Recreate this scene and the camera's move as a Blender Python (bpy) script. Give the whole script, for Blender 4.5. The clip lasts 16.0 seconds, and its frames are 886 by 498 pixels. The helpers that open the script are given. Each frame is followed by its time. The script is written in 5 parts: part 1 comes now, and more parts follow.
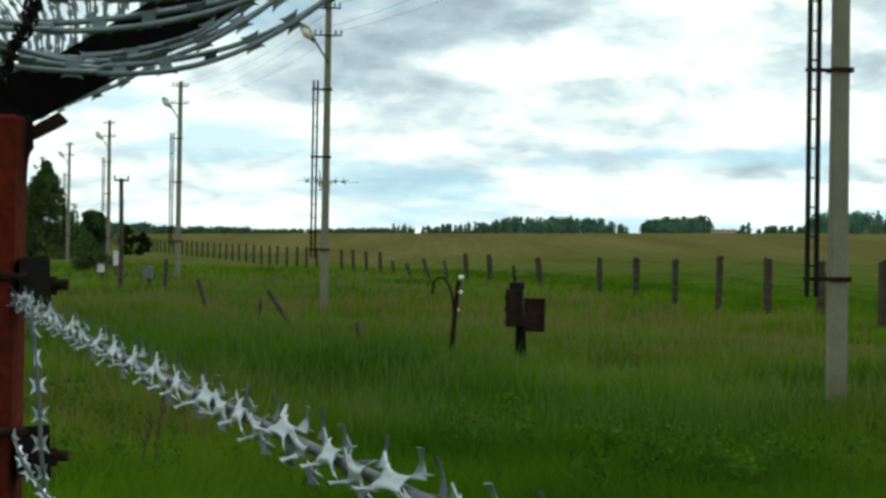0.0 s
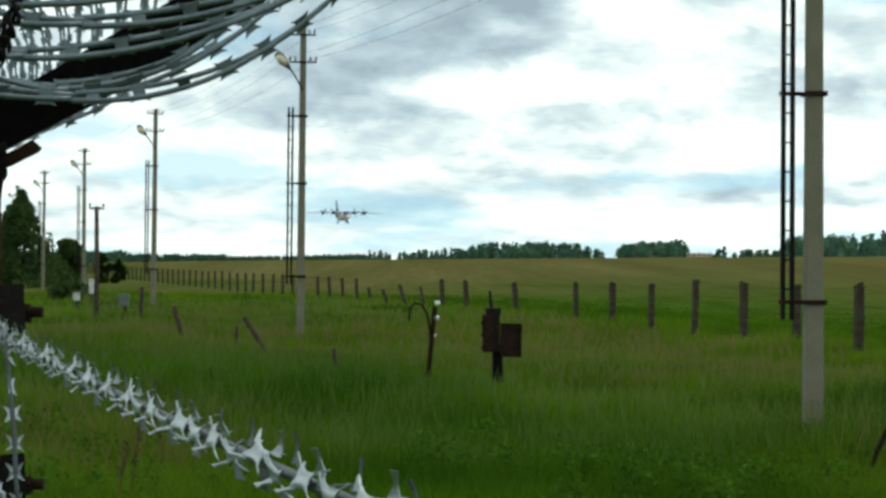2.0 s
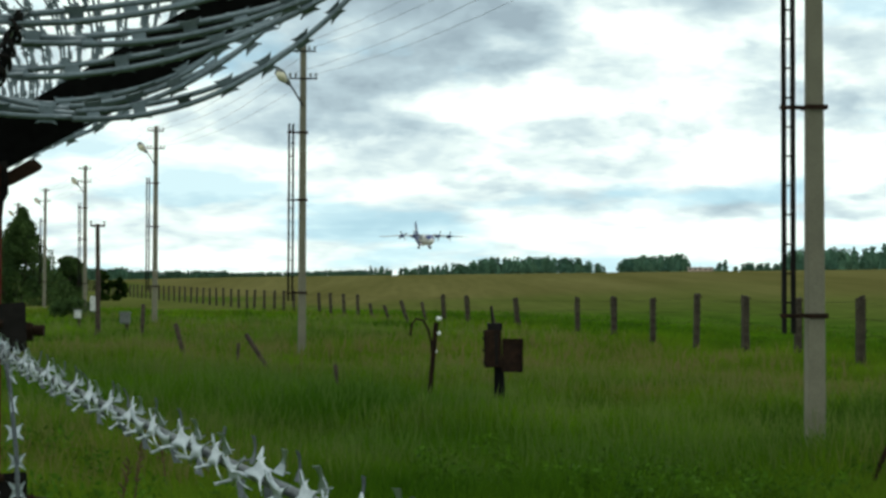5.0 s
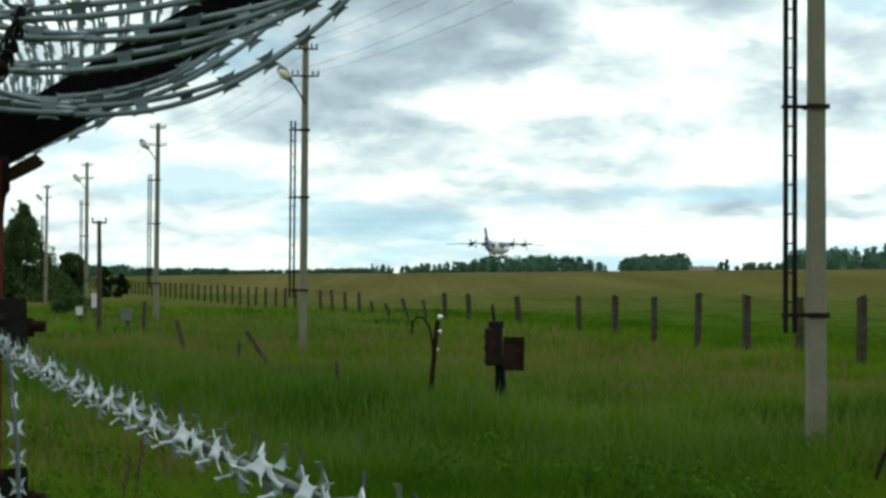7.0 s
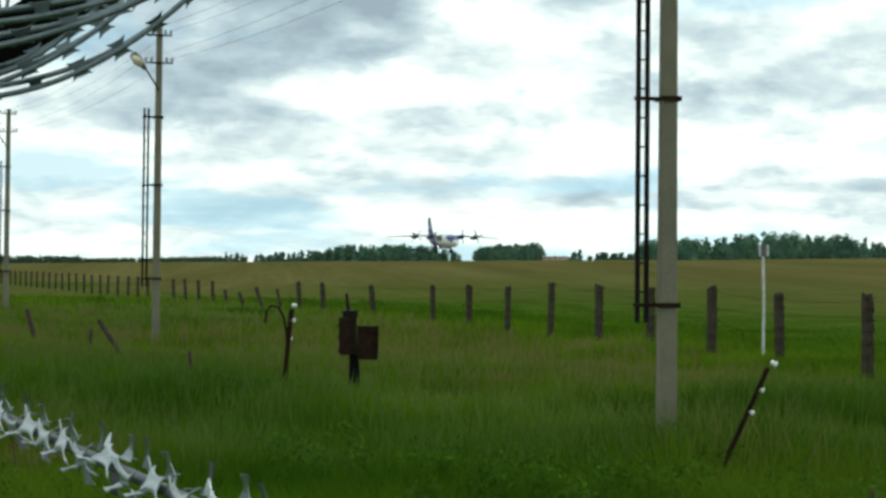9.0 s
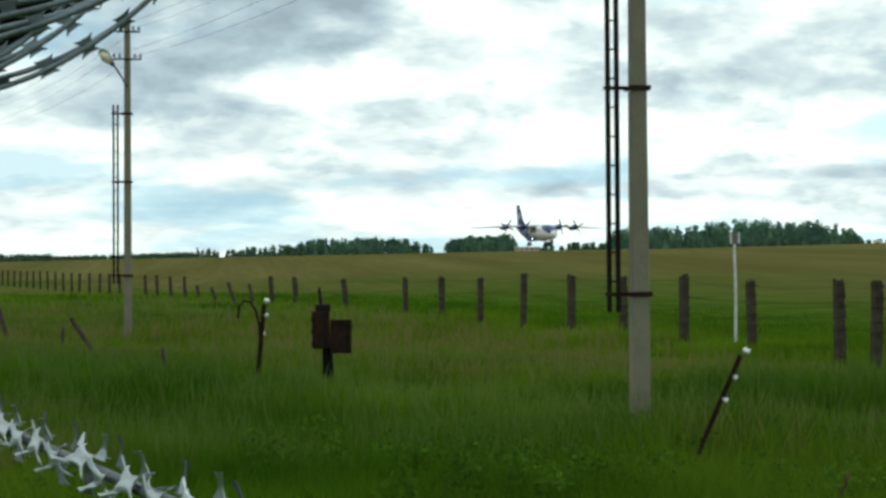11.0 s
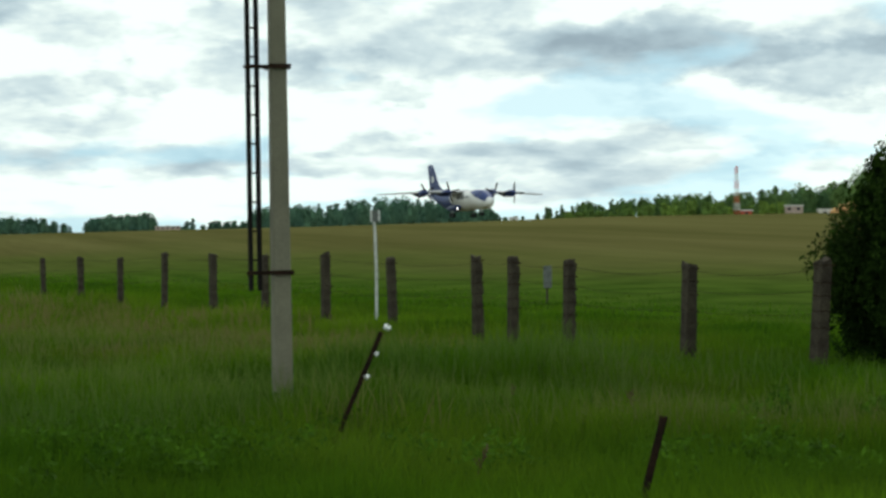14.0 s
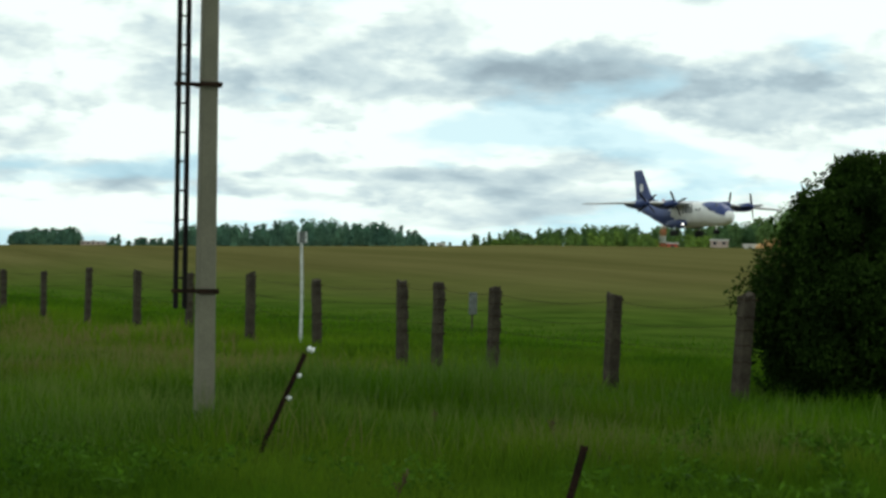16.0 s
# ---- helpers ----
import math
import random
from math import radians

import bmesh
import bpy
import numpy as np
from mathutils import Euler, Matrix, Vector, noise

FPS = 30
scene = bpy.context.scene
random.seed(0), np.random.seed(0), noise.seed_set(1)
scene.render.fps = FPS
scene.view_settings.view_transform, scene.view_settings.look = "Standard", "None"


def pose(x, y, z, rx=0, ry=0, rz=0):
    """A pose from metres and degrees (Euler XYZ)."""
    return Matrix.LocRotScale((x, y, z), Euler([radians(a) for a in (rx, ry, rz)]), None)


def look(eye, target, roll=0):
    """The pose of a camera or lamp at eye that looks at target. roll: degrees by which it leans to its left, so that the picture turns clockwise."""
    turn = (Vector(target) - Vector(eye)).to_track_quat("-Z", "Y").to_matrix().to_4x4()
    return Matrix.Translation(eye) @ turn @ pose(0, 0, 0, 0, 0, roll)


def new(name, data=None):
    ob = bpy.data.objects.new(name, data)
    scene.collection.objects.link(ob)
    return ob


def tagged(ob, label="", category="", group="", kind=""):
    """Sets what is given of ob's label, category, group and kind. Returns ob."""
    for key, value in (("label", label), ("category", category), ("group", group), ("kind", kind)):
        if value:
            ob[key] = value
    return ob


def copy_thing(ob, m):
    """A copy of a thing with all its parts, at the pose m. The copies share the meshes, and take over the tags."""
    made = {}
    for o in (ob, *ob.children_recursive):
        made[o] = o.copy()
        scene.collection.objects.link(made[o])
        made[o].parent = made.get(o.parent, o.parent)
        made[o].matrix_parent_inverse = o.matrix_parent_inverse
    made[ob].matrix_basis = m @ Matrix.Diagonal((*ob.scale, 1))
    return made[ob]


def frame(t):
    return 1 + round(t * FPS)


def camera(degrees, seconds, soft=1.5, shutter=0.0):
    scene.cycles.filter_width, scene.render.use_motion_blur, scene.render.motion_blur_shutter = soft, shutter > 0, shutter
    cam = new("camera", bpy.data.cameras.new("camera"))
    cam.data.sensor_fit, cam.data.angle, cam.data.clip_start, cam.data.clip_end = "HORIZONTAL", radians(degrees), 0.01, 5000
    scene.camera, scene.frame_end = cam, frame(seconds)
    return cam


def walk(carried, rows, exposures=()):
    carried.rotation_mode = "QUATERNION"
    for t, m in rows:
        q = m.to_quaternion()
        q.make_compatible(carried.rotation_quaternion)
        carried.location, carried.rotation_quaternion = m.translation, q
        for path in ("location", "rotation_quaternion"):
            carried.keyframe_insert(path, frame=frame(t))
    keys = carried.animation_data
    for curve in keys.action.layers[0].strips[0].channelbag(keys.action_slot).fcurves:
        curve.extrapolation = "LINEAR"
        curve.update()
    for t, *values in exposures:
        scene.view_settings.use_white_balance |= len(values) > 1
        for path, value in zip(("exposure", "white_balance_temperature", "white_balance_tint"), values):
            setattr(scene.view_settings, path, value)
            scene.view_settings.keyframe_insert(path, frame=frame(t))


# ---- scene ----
EYE = (0.0, 0.0, 2.2)
cam = camera(24.58, 16.0, soft=3.0)
PATH = [
    (0, look((0.0000, 0, 2.2000), (0.0015, 9.9998, 2.1324), 1.00)),
    (0.5, look((0.0006, 0, 2.1994), (0.0987, 9.9990, 2.2986), 0.95)),
    (1, look((0.0011, 0, 2.1987), (0.0976, 9.9994, 2.2483), 1.03)),
    (1.5, look((0.0017, 0, 2.1981), (0.0830, 9.9995, 2.2563), 0.93)),
    (2, look((0.0016, 0, 2.1986), (0.1183, 9.9991, 2.2598), 0.60)),
    (2.5, look((0.0015, 0, 2.1992), (0.2060, 9.9971, 2.3256), 0.32)),
    (3, look((0.0015, 0, 2.1997), (0.1192, 9.9993, 2.2272), 0.35)),
    (3.5, look((0.0014, 0, 2.2002), (0.0136, 10.0000, 2.2043), 0.11)),
    (4, look((0.0014, 0, 2.1999), (0.0782, 9.9996, 2.1557), 0.22)),
    (4.2, look((0.0014, 0, 2.1998), (0.1607, 9.9987, 2.1899), 0.29)),
    (6.3, look((0.0014, 0, 2.1987), (0.0125, 9.9978, 2.4090), 0.28)),
    (6.5, look((0.0014, 0, 2.1986), (0.0915, 9.9980, 2.3769), 0.16)),
    (7, look((0.0014, 0, 2.1983), (0.1051, 9.9986, 2.3261), 0.50)),
    (7.5, look((0.0027, 0, 2.1982), (0.3218, 9.9949, 2.2233), 0.54)),
    (8, look((0.0040, 0, 2.1981), (0.7902, 9.9684, 2.0857), 0.56)),
    (8.5, look((0.0040, 0, 2.1984), (0.8057, 9.9675, 2.2739), 0.85)),
    (10.8, look((0.0043, 0, 2.1997), (0.9432, 9.9555, 2.2817), -0.22)),
    (11, look((0.0043, 0, 2.1998), (0.9603, 9.9541, 2.2443), -0.16)),
    (11.5, look((0.0062, 0, 2.2017), (1.4062, 9.9015, 2.1784), -0.46)),
    (12, look((0.0076, 0, 2.2017), (1.7387, 9.8489, 2.2437), -0.67)),
    (12.5, look((0.0090, 0, 2.2017), (2.0763, 9.7835, 2.1035), -0.70)),
    (13, look((0.0090, 0, 2.2017), (2.2430, 9.7472, 2.2454), -0.83)),
    (13.5, look((0.0090, 0, 2.2017), (2.5926, 9.6603, 2.1396), -0.43)),
    (14, look((0.0090, 0, 2.2017), (2.6900, 9.6336, 2.1291), -0.57)),
    (14.5, look((0.0090, 0, 2.2017), (2.7508, 9.6167, 2.1572), -0.50)),
    (15, look((0.0090, 0, 2.2017), (2.8041, 9.6012, 2.1399), -0.49)),
    (15.5, look((0.0090, 0, 2.2017), (2.9488, 9.5581, 2.2352), -0.47)),
    (16, look((0.0090, 0, 2.2017), (3.0349, 9.5311, 2.2519), 1.19)),
]
walk(cam, PATH, ((0.0, 0.03), (8.0, 0.0), (11.5, -0.03), (14.0, -0.09), (16.0, -0.11)))

# ---- light ----
SUN_EL, SUN_AZ = 52.0, 40.0   # degrees above the horizon, degrees to the right of the first view
world = bpy.data.worlds.new("sky")
scene.world = world
world.use_nodes = True
scene.view_settings.exposure = 0.0


def build_sky():
    nt = world.node_tree
    nt.nodes.clear()
    N, L = nt.nodes.new, nt.links.new
    out, bg = N("ShaderNodeOutputWorld"), N("ShaderNodeBackground")
    sky = N("ShaderNodeTexSky")
    sky.sky_type, sky.sun_disc = "NISHITA", False
    sky.sun_elevation, sky.sun_rotation = radians(SUN_EL), radians(SUN_AZ)
    sky.dust_density, sky.ozone_density = 0.6, 2.5
    tc = N("ShaderNodeTexCoord")
    sep = N("ShaderNodeSeparateXYZ")
    L(tc.outputs["Generated"], sep.inputs[0])
    lift = N("ShaderNodeVectorMath")
    lift.operation = "ADD"
    lift.inputs[1].default_value = (0, 0, 0.22)
    L(tc.outputs["Generated"], lift.inputs[0]), L(lift.outputs[0], sky.inputs["Vector"])

    def math_node(op, a, b=None, clamp=False):
        m = N("ShaderNodeMath")
        m.operation, m.use_clamp = op, clamp
        for i, v in enumerate((a, b)):
            if v is None:
                continue
            if isinstance(v, (int, float)):
                m.inputs[i].default_value = v
            else:
                L(v, m.inputs[i])
        return m.outputs[0]

    def ramp(fac, stops):
        r = N("ShaderNodeValToRGB")
        L(fac, r.inputs[0])
        e = r.color_ramp.elements
        e[0].position, e[0].color = stops[0][0], (*stops[0][1], 1)
        e[1].position, e[1].color = stops[-1][0], (*stops[-1][1], 1)
        for p, c in stops[1:-1]:
            e.new(p).color = (*c, 1)
        return r.outputs[0]

    # banks of cumulus: bearing across, height above the horizon up, packed closer towards the horizon
    az = math_node("ARCTAN2", sep.outputs[0], sep.outputs[1])
    el = math_node("LOGARITHM", math_node("ADD", math_node("MAXIMUM", sep.outputs[2], 0.0), 0.075), 2.718)
    com = N("ShaderNodeCombineXYZ")
    L(az, com.inputs[0]), L(el, com.inputs[1])

    def layer(scale, detail, rough, shift, stretch, distort=0.0):
        mp = N("ShaderNodeMapping")
        L(com.outputs[0], mp.inputs[0])
        mp.inputs["Location"].default_value = shift
        mp.inputs["Scale"].default_value = stretch
        n = N("ShaderNodeTexNoise")
        L(mp.outputs[0], n.inputs["Vector"])
        n.inputs["Scale"].default_value, n.inputs["Detail"].default_value = scale, detail
        n.inputs["Roughness"].default_value, n.inputs["Distortion"].default_value = rough, distort
        return n.outputs["Fac"]

    wide = (8.0, 2.3, 1)
    # billows: rounded heads, folded by a coarser drift of the air
    stir = N("ShaderNodeTexNoise")
    L(com.outputs[0], stir.inputs["Vector"])
    stir.inputs["Scale"].default_value, stir.inputs["Detail"].default_value, stir.inputs["Roughness"].default_value = 14.0, 5, 0.55
    bent = N("ShaderNodeVectorMath")
    bent.operation = "MULTIPLY_ADD"
    L(stir.outputs["Color"], bent.inputs[0]), L(com.outputs[0], bent.inputs[2])
    bent.inputs[1].default_value = (0.060, 0.20, 0)

    def billow(shift):
        mp, v = N("ShaderNodeMapping"), N("ShaderNodeTexVoronoi")
        L(bent.outputs[0], mp.inputs[0]), L(mp.outputs[0], v.inputs["Vector"])
        mp.inputs["Scale"].default_value, mp.inputs["Location"].default_value = (25.0, 5.6, 1), (2.3, 5.1 + shift, 0)
        v.feature, v.normalize = "SMOOTH_F1", True
        v.inputs["Scale"].default_value, v.inputs["Detail"].default_value, v.inputs["Roughness"].default_value, v.inputs["Smoothness"].default_value = 1.0, 3.0, 0.5, 0.6
        return math_node("MULTIPLY", math_node("SUBTRACT", 0.75, v.outputs["Distance"]), 0.45)

    body = math_node("ADD", math_node("MULTIPLY", layer(1.3, 6, 0.5, (4.5, 1.10, 0), wide, 0.2), 0.75), billow(0.0))
    over = math_node("ADD", math_node("MULTIPLY", layer(1.3, 6, 0.5, (4.5, 1.23, 0), wide, 0.2), 0.75), billow(0.36))
    cover = layer(1.0, 6, 0.5, (1.5, 4.1, 0), (7.5, 3.4, 1))
    veil = layer(1.0, 4, 0.5, (1.33, 6.4, 0), (4.2, 3.0, 1))
    # lit tops and flat shaded bases: the cloud's mass above a place against that at it
    base = math_node("MULTIPLY", math_node("SUBTRACT", over, body), 1.35)
    mass = math_node("ADD", math_node("MULTIPLY", body, 0.50), math_node("MULTIPLY", veil, 0.50))
    # the larger grey clouds: bearing, height, half width and half depth in radians, weight
    GREY_CLOUDS = ((-0.020, 0.140, 0.105, 0.054, 0.32), (-0.100, 0.085, 0.060, 0.026, 0.10), (-0.020, 0.075, 0.050, 0.008, 0.09), (0.075, 0.074, 0.024, 0.008, 0.07), (0.125, 0.077, 0.026, 0.010, 0.08), (0.190, 0.080, 0.050, 0.013, 0.12),
                   (0.040, 0.049, 0.024, 0.005, 0.06), (0.240, 0.067, 0.035, 0.011, 0.10), (0.377, 0.090, 0.085, 0.018, 0.17), (0.270, 0.037, 0.085, 0.010, 0.09), (0.400, 0.046, 0.065, 0.008, 0.09), (0.465, 0.078, 0.055, 0.013, 0.13), (0.15, 0.037, 0.07, 0.008, 0.08))
    flat = N("ShaderNodeCombineXYZ")
    L(az, flat.inputs[0]), L(sep.outputs[2], flat.inputs[1])
    fray = N("ShaderNodeTexNoise")
    mpf = N("ShaderNodeMapping")
    mpf.inputs["Scale"].default_value = (1, 2.4, 1)
    L(flat.outputs[0], mpf.inputs[0]), L(mpf.outputs[0], fray.inputs["Vector"])
    fray.inputs["Scale"].default_value, fray.inputs["Detail"].default_value, fray.inputs["Roughness"].default_value = 26.0, 7, 0.58
    off = N("ShaderNodeVectorMath")
    off.operation = "MULTIPLY_ADD"
    L(fray.outputs["Color"], off.inputs[0])
    off.inputs[1].default_value = (0.085, 0.042, 0)
    L(flat.outputs[0], off.inputs[2])
    near = None
    for ca, ce, ha, hb, wt in GREY_CLOUDS:
        sub, mul, mr = N("ShaderNodeVectorMath"), N("ShaderNodeVectorMath"), N("ShaderNodeMapRange")
        sub.operation, mul.operation = "SUBTRACT", "MULTIPLY"
        L(off.outputs[0], sub.inputs[0]), L(sub.outputs[0], mul.inputs[0])
        sub.inputs[1].default_value = (ca + 0.0425, ce + 0.021, 0)
        mul.inputs[1].default_value = (1 / ha, 1 / hb, 0)
        ln = N("ShaderNodeVectorMath")
        ln.operation = "LENGTH"
        L(mul.outputs[0], ln.inputs[0]), L(ln.outputs["Value"], mr.inputs[0])
        mr.interpolation_type = "SMOOTHSTEP"
        mr.inputs[1].default_value, mr.inputs[2].default_value, mr.inputs[3].default_value, mr.inputs[4].default_value = 0.55, 1.25, wt, 0.0
        near = mr.outputs[0] if near is None else math_node("ADD", near, mr.outputs[0])
    heavy = math_node("ADD", math_node("ADD", mass, base), near)
    grey = ramp(heavy, [(0.535, (1.04, 1.18, 1.11)), (0.59, (0.86, 1.00, 0.97)), (0.65, (0.69, 0.84, 0.86)), (0.75, (0.50, 0.645, 0.70)), (0.88, (0.35, 0.46, 0.52))])
    thin = math_node("MULTIPLY", math_node("SUBTRACT", 0.075, math_node("MINIMUM", sep.outputs[2], 0.075)), 0.9)
    part = ramp(math_node("SUBTRACT", cover, thin), [(0.38, (0.45, 0.45, 0.45)), (0.45, (1, 1, 1))])
    mix = N("ShaderNodeMix")
    mix.data_type = "RGBA"
    gain = N("ShaderNodeVectorMath")
    gain.operation = "SCALE"
    L(sky.outputs[0], gain.inputs[0])
    gain.inputs["Scale"].default_value = 0.12
    tint = N("ShaderNodeVectorMath")
    tint.operation = "MULTIPLY"
    L(gain.outputs[0], tint.inputs[0])
    tint.inputs[1].default_value = (1.30, 1.50, 1.14)
    L(part, mix.inputs[0]), L(tint.outputs[0], mix.inputs[6]), L(grey, mix.inputs[7])
    L(mix.outputs[2], bg.inputs["Color"])
    bg.inputs["Strength"].default_value = 1.0
    L(bg.outputs[0], out.inputs[0])


build_sky()
sun_data = bpy.data.lights.new("sun", "SUN")
sun_data.energy, sun_data.angle, sun_data.color = 0.9, radians(14), (1.0, 0.96, 0.9)
sun = new("sun", sun_data)
sd = Vector((math.sin(radians(SUN_AZ)) * math.cos(radians(SUN_EL)), math.cos(radians(SUN_AZ)) * math.cos(radians(SUN_EL)), math.sin(radians(SUN_EL))))
sun.matrix_world = look(sd * 50, (0, 0, 0))

# ---- sight lines ----
FIRST, LAST = PATH[0][1].copy(), next(m for t, m in PATH if t == 15.0).copy()
F = 3600.0


def sight(u, v, depth, base=FIRST):
    """A place at that depth, u and v in 1/3600 of it from a corner of the opening."""
    return base @ Vector(((u - 784) / F * depth, (441 - v) / F * depth, -depth))


def foot(u, v, base=FIRST, z=0.25):
    """Where a sight line meets the level z."""
    w = base.to_3x3() @ Vector(((u - 784) / F, (441 - v) / F, -1))
    s = (z - EYE[2]) / w.z
    return Vector(EYE) + w * s


def above(u, v, place, base=FIRST):
    """The height at which a sight line passes over a place."""
    w = base.to_3x3() @ Vector(((u - 784) / F, (441 - v) / F, -1))
    return EYE[2] + w.z * (place.xy.length / w.xy.length)


# ---- materials ----
MATS = {}


def material(name, colour, rough=0.8, metal=0.0, vary=0.25, scale=6.0, fine=60.0, bump=0.2, second=None, island=0.0, spec=0.3, glow=0.0, coord="Object", through_light=0.0):
    if name in MATS:
        return MATS[name]
    m = MATS[name] = bpy.data.materials.new(name)
    m.use_nodes = True
    nt = m.node_tree
    nt.nodes.clear()
    N, L = nt.nodes.new, nt.links.new
    out, b = N("ShaderNodeOutputMaterial"), N("ShaderNodeBsdfPrincipled")
    L(b.outputs[0], out.inputs[0])
    b.inputs["Roughness"].default_value, b.inputs["Metallic"].default_value = rough, metal
    b.inputs["Specular IOR Level"].default_value = spec
    tc = N("ShaderNodeTexCoord")
    n1, n2 = N("ShaderNodeTexNoise"), N("ShaderNodeTexNoise")
    for n, s in ((n1, scale), (n2, fine)):
        L(tc.outputs[coord], n.inputs["Vector"])
        n.inputs["Scale"].default_value, n.inputs["Detail"].default_value = s, 5
    r = N("ShaderNodeValToRGB")
    L(n1.outputs["Fac"], r.inputs[0])
    e = r.color_ramp.elements
    second = second or tuple(c * (1 - vary * 1.6) for c in colour)
    e[0].position, e[0].color = 0.33, (*second, 1)
    e[1].position, e[1].color = 0.66, (*colour, 1)
    hsv = N("ShaderNodeHueSaturation")
    L(r.outputs[0], hsv.inputs["Color"])
    mr = N("ShaderNodeMapRange")
    L(n2.outputs["Fac"], mr.inputs[0])
    mr.inputs[1].default_value, mr.inputs[2].default_value = 0.3, 0.7
    mr.inputs[3].default_value, mr.inputs[4].default_value = 1 - vary, 1 + vary
    if island:
        geo = N("ShaderNodeNewGeometry")
        mi = N("ShaderNodeMapRange")
        L(geo.outputs["Random Per Island"], mi.inputs[0])
        mi.inputs[3].default_value, mi.inputs[4].default_value = 1 - island, 1 + island
        mul = N("ShaderNodeMath")
        mul.operation = "MULTIPLY"
        L(mr.outputs[0], mul.inputs[0]), L(mi.outputs[0], mul.inputs[1])
        L(mul.outputs[0], hsv.inputs["Value"])
    else:
        L(mr.outputs[0], hsv.inputs["Value"])
    L(hsv.outputs[0], b.inputs["Base Color"])
    if bump:
        bp = N("ShaderNodeBump")
        bp.inputs["Strength"].default_value, bp.inputs["Distance"].default_value = bump, 0.02
        L(n2.outputs["Fac"], bp.inputs["Height"]), L(bp.outputs[0], b.inputs["Normal"])
    if through_light:
        tr, mx = N("ShaderNodeBsdfTranslucent"), N("ShaderNodeMixShader")
        L(hsv.outputs[0], tr.inputs["Color"])
        mx.inputs[0].default_value = through_light
        L(b.outputs[0], mx.inputs[1]), L(tr.outputs[0], mx.inputs[2]), L(mx.outputs[0], out.inputs[0])
    if glow:
        b.inputs["Emission Color"].default_value = (1, 0.95, 0.85, 1)
        b.inputs["Emission Strength"].default_value = glow
    return m


CONCRETE = material("pole_concrete", (0.180, 0.168, 0.120), 0.9, vary=0.12, scale=2.5, fine=45)
OLD_CONCRETE = material("weathered_concrete", (0.068, 0.057, 0.040), 0.95, spec=0.1, vary=0.3, scale=5, fine=40, second=(0.032, 0.025, 0.02), bump=0.5)
DARK_STEEL = material("dark_painted_steel", (0.012, 0.010, 0.009), 0.75, spec=0.1, vary=0.3, scale=4)
RUST = material("rusty_iron", (0.029, 0.016, 0.010), 0.9, spec=0.06, vary=0.4, scale=9, second=(0.014, 0.009, 0.007), bump=0.4)
GALV = material("galvanised_steel", (0.40, 0.45, 0.48), 0.34, 0.8, vary=0.14, scale=30, fine=300, bump=0.08, spec=0.5)
# darker zinc: core wires, and painted shade on the barbs' under and rear arms
DARK_ZINC = material("dark_shaded_zinc", (0.10, 0.115, 0.125), 0.5, 0.4, vary=0.2, scale=30, fine=300, bump=0.05)
DULL_GALV = material("dull_galvanised_wire", (0.155, 0.195, 0.215), 0.5, 0.5, vary=0.2, scale=20, fine=200, bump=0.1)
RED_PAINT = material("red_oxide_paint", (0.110, 0.016, 0.008), 0.9, spec=0.03, vary=0.25, scale=7, fine=80, second=(0.055, 0.011, 0.007), bump=0.25)
PORCELAIN = material("white_porcelain", (0.78, 0.79, 0.76), 0.25, vary=0.06, scale=20)
WHITE_PAINT = material("chipped_white_paint", (0.62, 0.63, 0.6), 0.8, vary=0.2, scale=12, second=(0.36, 0.36, 0.34))
BLACKENED = material("blackened_steel", (0.008, 0.008, 0.008), 0.95, vary=0.3, scale=6, spec=0.05)
WOOD = material("tarred_wood", (0.07, 0.05, 0.036), 0.9, vary=0.35, scale=6, bump=0.4)
GREY_BOARD = material("grey_board", (0.15, 0.16, 0.15), 0.85, vary=0.25, scale=8)
LEAF_MID = material("lighter_leaves", (0.075, 0.125, 0.036), 0.7, vary=0.3, scale=0.9, fine=9, second=(0.03, 0.058, 0.02), island=0.4, bump=0, spec=0.05, through_light=0.4)
# the near-black second tone stands in for shade inside the bushes
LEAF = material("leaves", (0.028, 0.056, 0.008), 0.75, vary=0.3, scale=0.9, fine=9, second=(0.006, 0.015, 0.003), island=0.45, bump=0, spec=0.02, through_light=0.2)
# distant leaves: the air's haze is mixed into their pale bluish green
LEAF_HAZED = material("hazed_leaves", (0.105, 0.200, 0.125), 0.8, vary=0.25, scale=0.05, fine=0.6, second=(0.068, 0.145, 0.105), island=0.3, bump=0, spec=0.05, through_light=0.4)
LEAF_GREEN = material("airfield_leaves", (0.125, 0.205, 0.062), 0.8, vary=0.3, scale=0.05, fine=0.6, second=(0.066, 0.130, 0.055), island=0.35, bump=0, spec=0.05, through_light=0.4)
LEAF_LIGHT = material("light_leaves", (0.22, 0.33, 0.06), 0.8, vary=0.3, scale=0.05, fine=0.6, second=(0.08, 0.15, 0.05), island=0.4, bump=0, spec=0.05, through_light=0.4)
BARK = material("bark", (0.09, 0.075, 0.06), 0.95, vary=0.3, scale=8, bump=0.5)
BLUE_PAINT = material("dark_blue_aircraft_paint", (0.024, 0.046, 0.165), 0.45, vary=0.12, scale=0.4, fine=4, bump=0)
WHITE_SKIN = material("white_aircraft_paint", (0.74, 0.73, 0.71), 0.45, vary=0.08, scale=0.4, fine=4, bump=0)
WING_GREY = material("aircraft_wing_grey", (0.46, 0.47, 0.49), 0.5, vary=0.1, scale=0.4, fine=4, bump=0)
TYRE = material("black_rubber", (0.015, 0.015, 0.016), 0.8, vary=0.2)
GLASS_DARK = material("dark_cockpit_glass", (0.02, 0.025, 0.035), 0.1, vary=0.05, spec=0.6)
